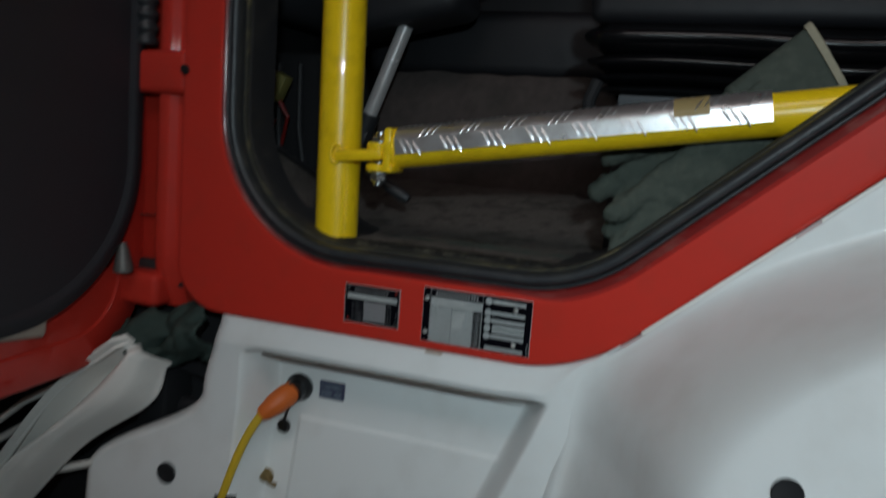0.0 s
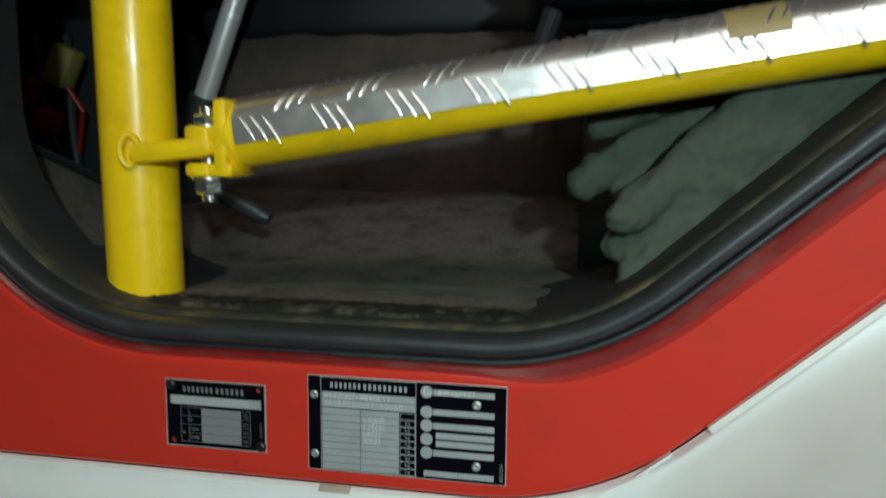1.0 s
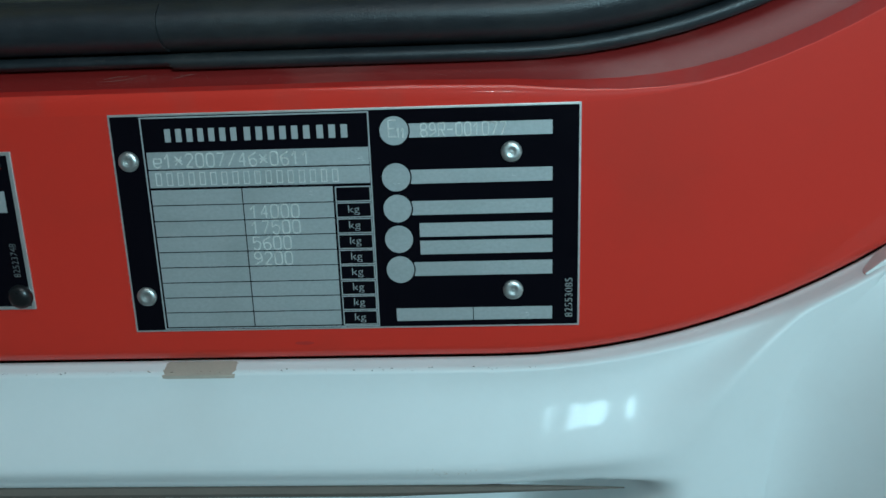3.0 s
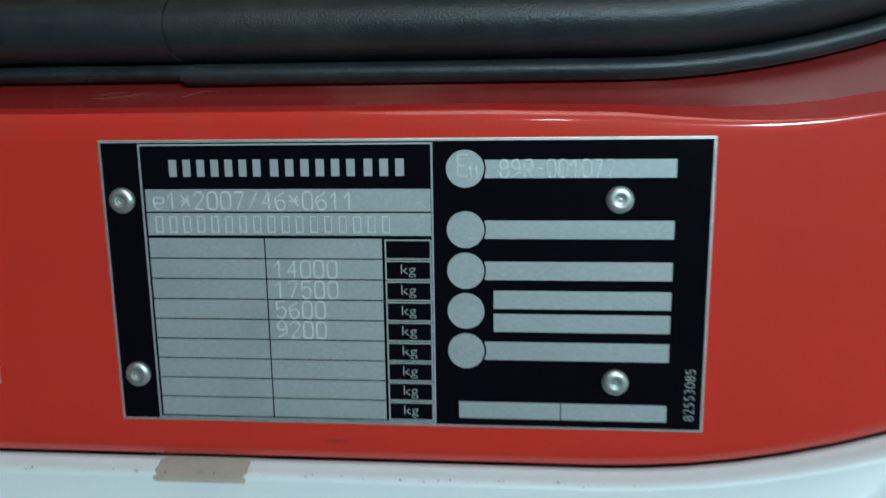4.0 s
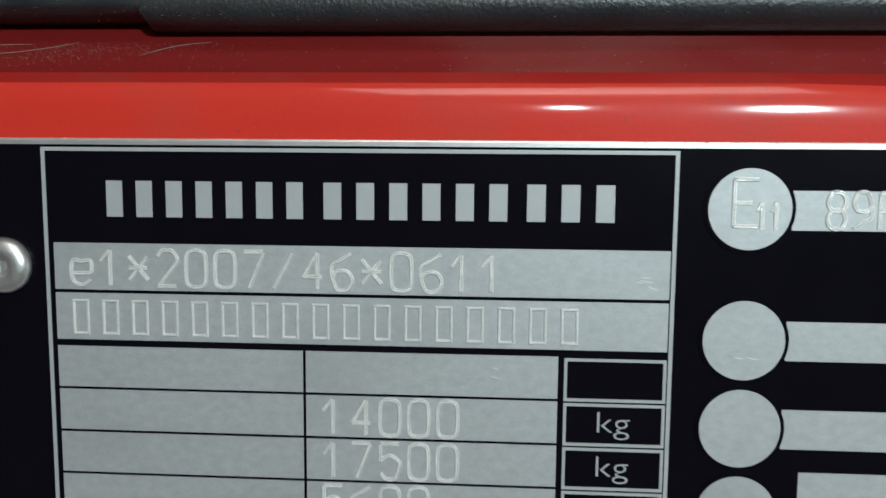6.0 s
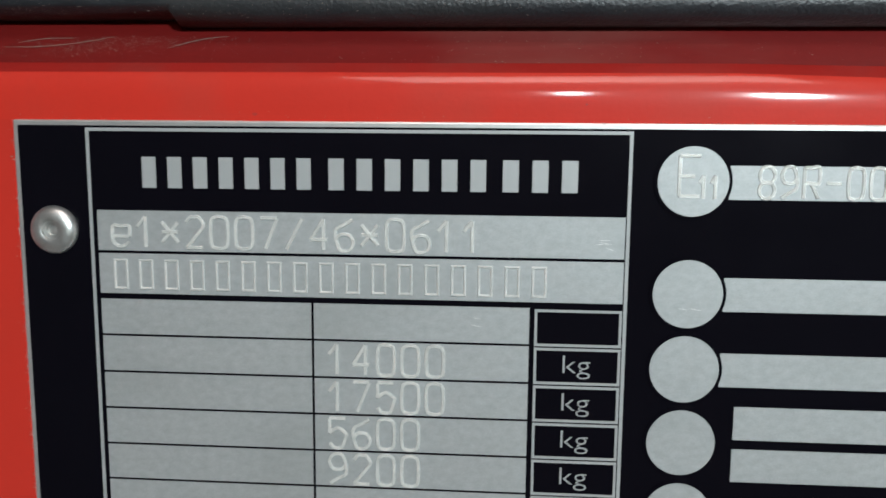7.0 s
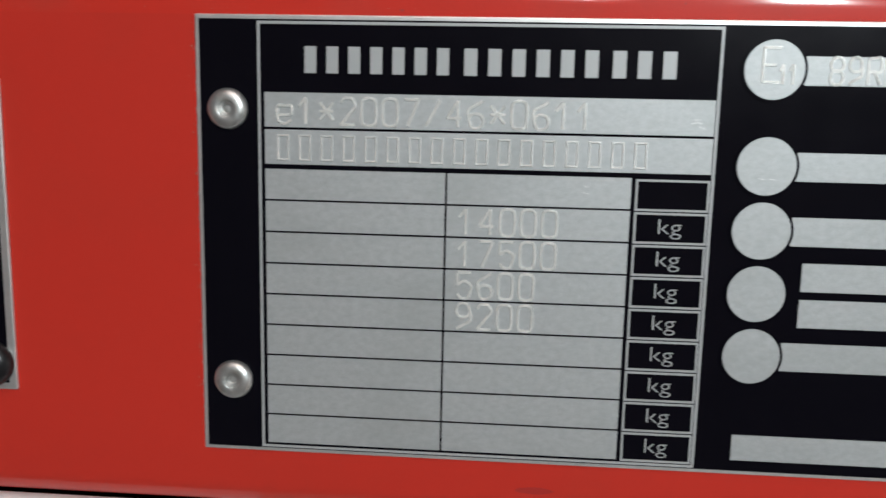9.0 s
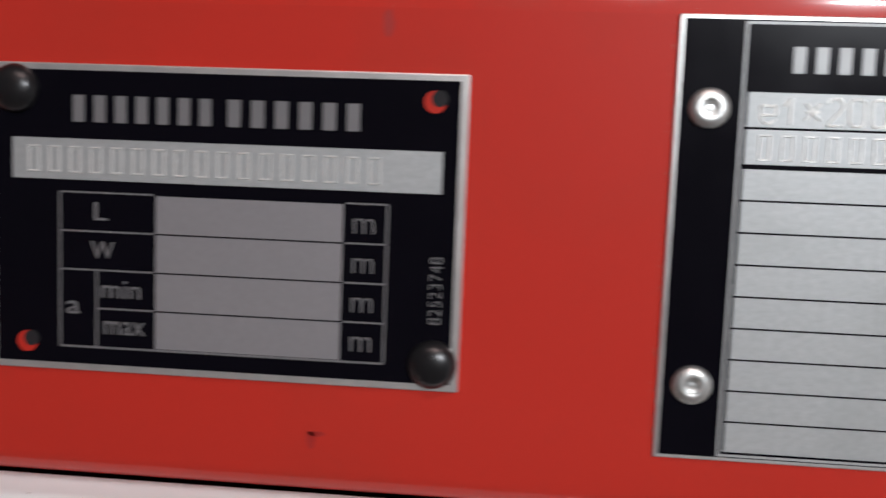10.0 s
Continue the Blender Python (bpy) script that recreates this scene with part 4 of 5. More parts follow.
plate_part("approval_field", plate, PLATE_METAL, PX, PZ, 115.05, 141, 66.4, 70.8, F0, F1)
# maker's name as plain bars
for x0, x1, n_ in ((18.0, 41.2, 7), (43.6, 64.6, 6), (66.8, 76.6, 3)):
    bar_word(plate, PLATE_SILVER, PX, PZ, x0, x1, 4.9, 9.1, n_, 0.0007, 0.00092, gap=0.46)
# stamped characters
stamped(plate, "e1*2007/46*0611", PX, PZ, 13.0, 64.6, 13.0, 17.2, F1)
stamped_bars(plate, PX, PZ, 13.4, 72.9, 18.9, 23.2, 17, F1)
for k, word in enumerate(("14000", "17500", "5600", "9200")):
    v0 = 24.55 + ROW * (k + 1)
    stamped(plate, word, PX, PZ, 42.8, 42.8 + 3.38 * len(word), v0 + 0.4, v0 + 4.6, F1)
stamped(plate, "E", PX, PZ, 88.9, 92.85, 4.1, 9.3, F2)
stamped(plate, "11", PX, PZ, 91.9, 94.9, 6.6, 9.6, F2)
stamped(plate, "89R-001077", PX, PZ, 99.3, 127.0, 5.5, 9.4, F1)
# fine scratches across the fields
bm = bmesh.new()
for x, v, n_ in ((79.6, 15.4, 5), (63.2, 26.6, 2), (53.5, 50.0, 3), (133.0, 68.6, 4), (91.0, 24.0, 2), (128.0, 22.6, 2)):
    for k in range(n_):
        a, b = x + random.uniform(-1.0, 1.0), v + random.uniform(-0.8, 0.8)
        lx, lz = random.uniform(0.5, 1.6), random.uniform(-0.3, 0.6)
        up_ = F2 if x == 91.0 else F1
        grid(bm, [[((a + lx * q) / 1000, -up_ - 0.00003, PZ - (b + lz * q) / 1000), ((a + lx * q) / 1000, -up_ - 0.00003, PZ - (b + lz * q + 0.09 * (1 - abs(2 * q - 1)) + 0.01) / 1000)] for q in (0, 0.33, 0.66, 1)])
tagged(part("scratches", bm, STAMP, plate, "bright fine scratches"), kind="stuff")
text_part(plate, "82553085", PLATE_SILVER, PX, PZ, 146.4 - 6.7, 146.4 + 6.7, 62.4, 64.8, 0.00082, 0.0001, -0.0001, turn=-90, name="part_number")
for cx, cv in ((5.35, 15.0), (5.5, 60.6), (128.1, 14.9), (128.2, 60.5)):
    rivet(plate, PX, PZ, cx, cv, 3.35, 0.0008)

# the smaller plate beside it
small = thing("dimension_plate", (-0.0765, 0, 0.936), "small black and silver riveted dimension plate", "type plate")
SX, SZ = -0.1193, 0.9893
bm = bmesh.new()
box(bm, (SX + 0.002, -0.0007, SZ - 0.0538), (SX + 0.0858, 0.0, SZ), 0.00025)
part("base_sheet", bm, PLATE_EDGE, small, "bare aluminium sheet", smooth=False)
plate_part("black_field", small, PLATE_BLACK, SX, SZ, 3.3, 84.4, 1.2, 52.5, 0.0006, 0.0008)
plate_part("number_field", small, PLATE_METAL, SX, SZ, 6.4, 81.8, 12.9, 20.0, F0, F1)
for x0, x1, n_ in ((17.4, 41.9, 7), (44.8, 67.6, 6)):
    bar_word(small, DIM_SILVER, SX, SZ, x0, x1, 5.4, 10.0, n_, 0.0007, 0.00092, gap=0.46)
stamped_bars(small, SX, SZ, 9.2, 71.4, 14.2, 18.9, 17, F1)
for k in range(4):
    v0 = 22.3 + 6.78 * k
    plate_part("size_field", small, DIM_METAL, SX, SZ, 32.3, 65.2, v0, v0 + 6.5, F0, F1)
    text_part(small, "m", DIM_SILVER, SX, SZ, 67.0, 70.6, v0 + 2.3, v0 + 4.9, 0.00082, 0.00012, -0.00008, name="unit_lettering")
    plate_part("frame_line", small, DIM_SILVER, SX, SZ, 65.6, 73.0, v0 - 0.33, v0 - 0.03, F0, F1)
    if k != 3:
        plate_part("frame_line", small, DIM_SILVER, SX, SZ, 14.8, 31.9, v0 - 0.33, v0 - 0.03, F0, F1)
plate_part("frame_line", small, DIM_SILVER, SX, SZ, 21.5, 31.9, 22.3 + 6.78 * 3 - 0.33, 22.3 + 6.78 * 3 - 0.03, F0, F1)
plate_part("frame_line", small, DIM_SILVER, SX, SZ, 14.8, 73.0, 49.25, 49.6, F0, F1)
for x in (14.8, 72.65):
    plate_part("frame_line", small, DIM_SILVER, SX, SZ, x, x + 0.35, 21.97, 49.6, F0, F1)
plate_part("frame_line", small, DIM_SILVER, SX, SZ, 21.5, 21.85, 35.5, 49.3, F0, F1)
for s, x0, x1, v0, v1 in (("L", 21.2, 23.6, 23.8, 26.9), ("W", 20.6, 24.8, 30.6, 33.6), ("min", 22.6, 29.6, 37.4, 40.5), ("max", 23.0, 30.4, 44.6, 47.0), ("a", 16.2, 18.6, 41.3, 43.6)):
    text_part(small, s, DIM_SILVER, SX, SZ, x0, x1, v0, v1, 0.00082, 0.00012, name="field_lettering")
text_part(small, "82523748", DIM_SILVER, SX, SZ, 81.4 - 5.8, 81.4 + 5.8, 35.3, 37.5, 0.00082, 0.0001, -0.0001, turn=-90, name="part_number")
for cx, cv in ((7.0, 4.6), (81.3, 49.0)):
    bm = bmesh.new()
    k = 0.0042
    lathe(bm, [(k, 0), (k, 0.0005), (k * 0.9, 0.0014), (k * 0.65, 0.0021), (k * 0.3, 0.0025), (0, 0.0026)], (SX + cx / 1000, -0.0008, SZ - cv / 1000), (0, -1, 0), 36)
    part("rivet_cap", bm, BLACK_CAP, small, "black plastic rivet cap")
for cx, cv in ((80.2, 4.7), (8.9, 48.9)):
    bm = bmesh.new()
    lathe(bm, [(0, 0.0006), (0.0018, 0.0006), (0.0019, 0.00095), (0, 0.00095)], (SX + cx / 1000, 0, SZ - cv / 1000), (0, -1, 0), 30)
    hole = part("rivet_hole", bm, RED, small, "open hole that shows the red paint", smooth=False)
    bm = bmesh.new()
    lathe(bm, [(0, 0.0008), (0.0014, 0.0008), (0.0014, 0.00099), (0, 0.00099)], (SX + (cx + 0.75) / 1000, 0, SZ - (cv - 0.55) / 1000), (0, -1, 0), 30)
    part("drilled_bore", bm, VOID, hole, "dark bore drilled through the panel", smooth=False)

# ---- white step fairing ----


def lower_line(x):
    """Height of the red frame's lower edge above x."""
    pts = sill_edge(0.0)
    for a, b in zip(pts, pts[1:]):
        if a.y < 1.0 or b.y < 1.3:
            if min(a.x, b.x) <= x <= max(a.x, b.x) and abs(b.x - a.x) > 1e-6 and x > -0.33:
                return a.y + (b.y - a.y) * (x - a.x) / (b.x - a.x)
    return 0.9150


def smooth01(a, b, v):
    t = max(0.0, min(1.0, (v - a) / (b - a)))
    return t * t * (3 - 2 * t)


def left_end(z):
    return -0.334 - 0.018 * smooth01(0.90, 0.80, z) - 0.20 * smooth01(0.795, 0.64, z)


def crease(z):
    return 0.2190 + 4.65 * max(0.0, z - 0.872) ** 2 - 0.22 * max(0.0, 0.84 - z)


def fairing_y(x, z, d):
    """How far the white moulding stands out (towards -y) at d metres below the red edge."""
    taper = 1 - 0.9 * smooth01(0.165, 0.226, x)
    y = 0.003 - 0.006 * smooth01(0, 0.0028, d) - 0.012 * taper ** 0.6 * smooth01(0.001, 0.040 * taper, d)
    inside = smooth01(-0.275, -0.245, x) * (1 - smooth01(0.136, 0.176, x - 0.39 * (z - 0.846)))
    rec = inside * smooth01(0.0410, 0.0520, d)
    y += rec * 0.066
    y += inside * 0.004 * smooth01(0.0325, 0.0410, d)
    y -= 0.05 * smooth01(0.06, 0.4, d) * inside
    y -= 0.004 * smooth01(0.7695, 0.7645, z) * smooth01(-0.207, -0.202, x) * inside
    y -= (1 - inside) * 0.03 * smooth01(0.05, 0.4, d)
    return y


step = thing("step_fairing", (-0.05, 0.0, 0.45), "white moulded plastic step fairing below the door sill", "step fairing")
bm = bmesh.new()
rows = []
NA, NB = 240, 210
for j in range(NB + 1):
    b = j / NB
    f = 0.42 * b ** 2.2 + 0.58 * b * 0.42 + 0.58 * 0.58 * b ** 1.2
    row = []
    for i in range(NA + 1):
        a = i / NA
        x0 = -0.334 + (0.250 + 0.334) * a
        zt = lower_line(x0) - 0.0005
        z = zt + (0.45 - zt) * f
        x = left_end(z) + (crease(z) - left_end(z)) * a
        xt = left_end(zt) + (crease(zt) - left_end(zt)) * a
        x += (x0 - xt) * (1 - b)
        d = max(0, zt - z) * (1 - 0.28 * smooth01(0.14, 0.25, x0))
        y = fairing_y(x, z, d)
        q = max(0.0, 1 - (x - left_end(z)) / 0.032)
        y += 0.040 * (1 - math.sqrt(1 - min(1.0, q) ** 2))
        row.append((x, y, z))
    rows.append(row)
grid(bm, rows)
sh = part("shell", bm, WHITE, step, "glossy white moulded shell with a recessed panel", angle=70)
so = sh.modifiers.new("thickness", "SOLIDIFY")
so.thickness, so.offset = 0.004, -1
# grey-brown clips along the joint
bm = bmesh.new()
rows = []
for k in range(9):
    x = 0.006 + 0.029 * k / 8
    row = [(x, fairing_y(x, 0.9145 - d, d) - (0.0005 if 0 < q < 6 and 0 < k < 8 else -0.0006), 0.9145 - d) for q, d in enumerate((0.0001, 0.0003, 0.0009, 0.0018, 0.0028, 0.0039, 0.0042))]
    rows.append(row)
grid(bm, rows)
part("edge_clip", bm, GREY_CLIP, step, "grey-brown clip over the edge")
# thin dark tube that stands for the shade under the lip
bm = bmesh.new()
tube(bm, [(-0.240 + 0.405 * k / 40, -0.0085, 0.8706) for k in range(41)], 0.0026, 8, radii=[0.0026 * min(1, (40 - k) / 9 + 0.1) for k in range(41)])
part("lip_shade_line", bm, SHADE_GRIME_GREY, step, "grey-brown tube laid as the shade line under the lip")
for x, z, r in ((-0.3828, 0.6655, 0.016),):
    bm = bmesh.new()
    lathe(bm, [(r, -0.004), (r, 0.0012), (r * 0.9, 0.0014), (r * 0.8, 0.0006), (0, 0.0004)], (x, fairing_y(x, z, 0.27), z), (0, -1, 0), 28)
    part("bolt_hole", bm, VOID, step, "dark bolt hole")

fy = fairing_y(-0.245, 0.670, 0.24)
bm = bmesh.new()
lathe(bm, [(0.0, 0.0), (0.011, 0.0), (0.012, 0.003), (0.008, 0.005), (0.007, 0.012), (0.0, 0.013)], (-0.245, fy + 0.001, 0.670), (0, -1, 0), 18)
tube(bm, [(-0.2445, fy - 0.009, 0.671), (-0.2345, fy - 0.012, 0.666), (-0.2225, fy - 0.012, 0.663)], 0.0035, 8)
part("drain_fitting", bm, BRASS, step, "tarnished brass fitting")
fy = fairing_y(-0.276, 0.648, 0.27)
bm = bmesh.new()
box(bm, (-0.294, fy - 0.0006, 0.640), (-0.258, fy + 0.004, 0.655), 0.0003, Matrix.Rotation(radians(-8), 3, "Y"))
part("grey_tag", bm, GREY_TRIM, step, "small dark grey tag")

# ---- white mudguard ----
guard = thing("mudguard", (0.5, 0, 0.7), "white plastic mudguard rising beside the red frame", "mudguard")
bm = bmesh.new()
rows = []
edge = [p for p in filleted([(0.2125 - 0.30, 0.9150), (0.2125, 0.9150), (1.05, 1.656)], [0.235], 0.0, n=40)]
tops = []
for k in range(91):
    x = 0.236 + 0.64 * (k / 90) ** 1.2
    best = None
    for a, b in zip(edge, edge[1:]):
        if a.x <= x <= b.x + 1e-9:
            best = a.y + (b.y - a.y) * (x - a.x) / max(1e-9, b.x - a.x)
    tops.append(Vector((x, best if best is not None else 1.45)))
for k, tp in enumerate(tops):
    g = k / 90
    bz = 0.635 + 0.30 * smooth01(0.0, 0.55, g) + 0.28 * smooth01(0.45, 1.0, g)
    bot = Vector((crease(0.60) - 0.02 + 0.70 * g ** 0.8, bz))
    row = []
    for j in range(71):
        b = (j / 70) ** 1.6
        p, p0 = tp.lerp(bot, b), tops[0].lerp(Vector((crease(0.60) - 0.02, 0.635)), b)
        p.x += (crease(p0.y) - 0.012 - p0.x) * (1 - smooth01(0.0, 0.5, g)) * min(1.0, b * 12)
        d = (p - tp).length
        y = 0.003 - 0.006 * smooth01(0, 0.0028, d) - 0.007 * smooth01(0.001, 0.03, d)
        own = y - 0.26 * (1 - math.exp(-d / 0.07)) - 0.02 * smooth01(0.12, 0.36, d)
        drop = max(0, lower_line(p.x) - p.y) * (1 - 0.28 * smooth01(0.14, 0.25, p.x)) if p.x < 0.25 else d * 0.72
        joint = fairing_y(p.x, p.y, drop) + 0.0003
        y = joint + (own - joint) * smooth01(-0.01, 0.17, p.x - crease(p.y))
        y += 0.03 * smooth01(0.975, 1.0, j / 70)
        row.append((p.x, y, p.y - 0.0012))
    rows.append(row)
grid(bm, rows)
gs = part("guard_shell", bm, WHITE, guard, "glossy white curved guard shell", angle=70)
so = gs.modifiers.new("thickness", "SOLIDIFY")
so.thickness, so.offset = 0.004, -1
for name, (x0, z0), (x1, z1), tall, lab in (("edge_clip", (0.2390, 0.9443), (0.2615, 0.9622), 0.0010, "off-white clip over the edge"), ("edge_strip", (0.2850, 0.9825), (0.4400, 1.1171), 0.0042, "pale strip along the upper edge"), ("edge_strip", (0.4640, 1.1383), (0.7000, 1.3471), 0.0042, "pale strip along the upper edge")):
    bm = bmesh.new()
    v = Vector((x1 - x0, 0, z1 - z0))
    lean = Vector((v.z, 0, -v.x)).normalized()
    c = Vector(((x0 + x1) / 2, -0.0032, (z0 + z1) / 2)) + lean * (tall + 0.0008)
    box(bm, (-v.length / 2, -0.0012, -tall), (v.length / 2, 0.0065, tall), 0.0004)
    bmesh.ops.transform(bm, matrix=Matrix.Translation(c) @ Matrix.Rotation(-math.atan2(v.z, v.x), 4, "Y"), verts=bm.verts)
    part(name, bm, WHITE if name == "edge_clip" else WHITE_DULL, guard, lab, smooth=False)
bm = bmesh.new()
lathe(bm, [(0.0135, -0.004), (0.0135, 0.003), (0.0128, 0.0034), (0.012, 0.0030), (0, 0.0029)], (0.4478, -0.2562, 0.9153), (-0.246, -0.921, 0.302), 28)
part("bolt_hole", bm, VOID, guard, "dark bolt hole")

wheel = thing("front_wheel", (0.62, 0.28, 0.0), "black truck tyre standing under the mudguard", "wheel")
bm = bmesh.new()
lathe(bm, [(0.30, -0.14), (0.40, -0.15), (0.49, -0.135), (0.515, -0.10), (0.52, 0), (0.515, 0.10), (0.49, 0.135), (0.40, 0.15), (0.30, 0.14)], (0.62, 0.22, 0.52), (0, 1, 0), 72)
part("tyre", bm, TYRE, wheel)
bm = bmesh.new()
lathe(bm, [(0.06, -0.04), (0.15, -0.05), (0.22, -0.02), (0.285, -0.08), (0.30, -0.14), (0.30, 0.14), (0.28, 0.1), (0.06, 0.08), (0.06, -0.04)], (0.62, 0.22, 0.52), (0, 1, 0), 48)
part("rim", bm, GREY_TRIM, wheel)

# ---- power inlet, cable and label ----
inlet = thing("power_inlet", (-0.209, 0.04, 0.80), "black round power inlet in the white fairing", "socket")
bm = bmesh.new()
lathe(bm, [(0.0, 0.0), (0.021, 0.0), (0.0215, 0.004), (0.0195, 0.010), (0.016, 0.013), (0.0145, 0.026), (0.0, 0.026)], (-0.209, 0.050, 0.811), (0.1, -1, -0.12), 32)
part("collar", bm, BLACK_CAP, inlet)
cab_ = thing("power_cable", (-0.25, 0.0, 0.77), "yellow power cable with an orange plug pushed into the inlet", "cable")
bm = bmesh.new()
tube(bm, [(-0.210, 0.036, 0.809), (-0.215, 0.022, 0.803), (-0.224, 0.008, 0.793), (-0.236, -0.004, 0.780), (-0.240, -0.008, 0.776)], 0.016, 24, radii=[0.0145, 0.0175, 0.0165, 0.012, 0.009])
plug = part("plug", bm, ORANGE, cab_, "orange rubber plug")
for f in (0.35, 0.5, 0.65):
    bm = bmesh.new()
    c = Vector((-0.215, 0.022, 0.803)).lerp(Vector((-0.236, -0.004, 0.780)), f)
    ax = Vector((0.021, 0.026, 0.023)).normalized()
    lathe(bm, [(0.0150 - 0.004 * f, -0.0012), (0.0185 - 0.005 * f, -0.0006), (0.0185 - 0.005 * f, 0.0006), (0.0150 - 0.004 * f, 0.0012)], c, ax, 24)
    part("grip_ring", bm, ORANGE, plug)
bm = bmesh.new()
pts = []
for k in range(25):
    f = k / 24
    pts.append((-0.238 - 0.15 * f + 0.016 * math.sin(f * 3), -0.006 - 0.075 * f, 0.778 - 0.17 * f - 0.60 * f ** 2.4))
tube(bm, pts, 0.0062, 14)
part("lead", bm, CABLE, cab_, "yellow cable")
bm = bmesh.new()
lathe(bm, [(0, 0), (0.009, 0), (0.011, 0.004), (0.009, 0.009), (0, 0.010)], (-0.222, 0.034, 0.752), (0, -1, 0.1), 20)
tube(bm, [(-0.213, 0.037, 0.795), (-0.217, 0.028, 0.776), (-0.222, 0.030, 0.758)], 0.0022, 8)
part("dust_cap", bm, BLACK_CAP, cab_, "black dust cap on its strap")

sticker = thing("socket_label", (-0.155, 0.04, 0.80), "small blue-grey label naming the 230 V socket", "label")
LX, LZ = -0.1765, 0.8262
LY = min(fairing_y(x, 0.915 - d, d) for x in (-0.176, -0.135) for d in (0.089, 0.116)) - 0.0002
bm = bmesh.new()
box(bm, (LX, LY - 0.0005, LZ - 0.0262), (LX + 0.0415, LY + 0.006, LZ), 0.0003)
part("label_sheet", bm, LABEL_BLUE, sticker, smooth=False)
for s, x0, x1, v0, v1 in (("ГНЕЗДО", 3.4, 38.0, 4.6, 11.0), ("230V 16A", 3.4, 38.3, 15.2, 21.6)):
    text_part(sticker, s, LABEL_INK, LX, LZ, x0, x1, v0, v1, -LY + 0.0004, 0.0003, 0.00008, name="label_lettering")

# ---- open door ----
door = thing("cab_door", (-0.53, -0.15, 0.88), "open red cab door with black inner trim", "door")
hinge = Matrix.Translation((-0.52, 0.055, 0)) @ Matrix.Rotation(radians(-3), 4, "Z")


def door_line(shift, n=12):
    return filleted([(-0.048, 2.2), (-0.048, 0.868), (-0.95, 0.80), (-0.95, 2.2)], [0.09, 0.2], shift, n)


def door_sheet(bm, loops):
    """Loops of (shift, depth) over the door's outline, the last one filled."""
    rows = [[hinge @ Vector((-dep, p.x, p.y)) for p in door_line(sh_)] for sh_, dep in loops]
    g = grid(bm, rows)
    bm.faces.new(g[-1])


bm = bmesh.new()
door_sheet(bm, [(0.0, 0.05), (0.0, 0.006), (0.004, 0.0), (0.05, -0.002), (0.056, 0.004)])
part("door_shell", bm, RED, door, "red painted door shell", angle=50)


def trim_line(shift, n=16):
    return filleted([(-0.098, 2.2), (-0.098, 0.982), (-0.9, 0.90), (-0.9, 2.2)], [0.17, 0.2], shift, n)


bm = bmesh.new()
rows = [[hinge @ Vector((dep, p.x, p.y)) for p in trim_line(s_)] for s_, dep in ((0, -0.003), (0.001, 0.012), (0.006, 0.016), (0.045, 0.018), (0.052, 0.024), (0.060, 0.026), (0.068, 0.022), (0.076, 0.019))]
g = grid(bm, rows)
bm.faces.new(g[-1])
part("inner_trim", bm, DOOR_TRIM, door, "black moulded inner trim", angle=50)
bm = bmesh.new()
box(bm, (-0.26, -0.008, -0.017), (0.015, 0.008, 0.017), 0.007, segs=3)
bmesh.ops.transform(bm, matrix=hinge @ pose(0.004, -0.20, 0.892, 0, 0, 90) @ pose(0, 0, 0, 0, 5, 0), verts=bm.verts)
part("reflector_strip", bm, GREY_CLIP, door, "dull grey oval strip near the lower edge")

# conduit between pillar and door
hose = thing("door_conduit", (-0.50, 0.03, 1.33), "black corrugated rubber conduit between pillar and door", "conduit")
bm = bmesh.new()
pts, rad = [], []
for k in range(73):
    f = k / 72
    pts.append((-0.497 - 0.022 * f + 0.008 * math.sin(f * 4), 0.028 - 0.01 * f, 1.305 + 0.24 * f))
    rad.append(0.0165 + 0.0022 * math.sin(f * 72 * 2 * math.pi / 6))
tube(bm, pts, 0.016, 20, radii=rad)
part("bellows", bm, RUBBER, hose)

bm = bmesh.new()
box(bm, (-0.535, 0.016, 1.232), (-0.412, 0.055, 1.298), 0.012, segs=4)
part("hinge_bracket", bm, RED, cab, "red hinge bracket")
for z in (1.268, 1.455):
    bm = bmesh.new()
    lathe(bm, [(0, 0), (0.007, 0), (0.0075, 0.003), (0.006, 0.005), (0, 0.005)], (-0.399, 0.0, z), (0, -1, 0), 12)
    part("bolt_cap", bm, BLACK_CAP, cab, "dark bolt cap")
bm = bmesh.new()
box(bm, (-0.555, 0.015, 0.90), (-0.455, 0.07, 0.955), 0.012, segs=4)
part("hinge_bracket", bm, RED, cab, "red lower hinge bracket")
bm = bmesh.new()
tube(bm, [(-0.505, 0.0, 0.955), (-0.505, 0.0, 0.962), (-0.507, 0.0, 0.99), (-0.508, 0.0, 1.0)], 0.012, 16, radii=[0.015, 0.015, 0.009, 0.006])
part("hinge_pin", bm, DULL_STEEL, cab, "bare steel hinge pin")

# ---- front corner: scooped fairing, rag, void ----
scoop = thing("corner_fairing", (-0.5, -0.05, 0.5), "dull white scooped corner fairing in front of the step", "corner fairing")
LEFT_SIDE = [Vector(p) for p in ((-0.475, 0.862), (-0.576, 0.777), (-0.646, 0.665), (-0.70, 0.54))]
RIGHT_SIDE = [Vector(p) for p in ((-0.424, 0.838), (-0.438, 0.775), (-0.545, 0.692), (-0.64, 0.57))]


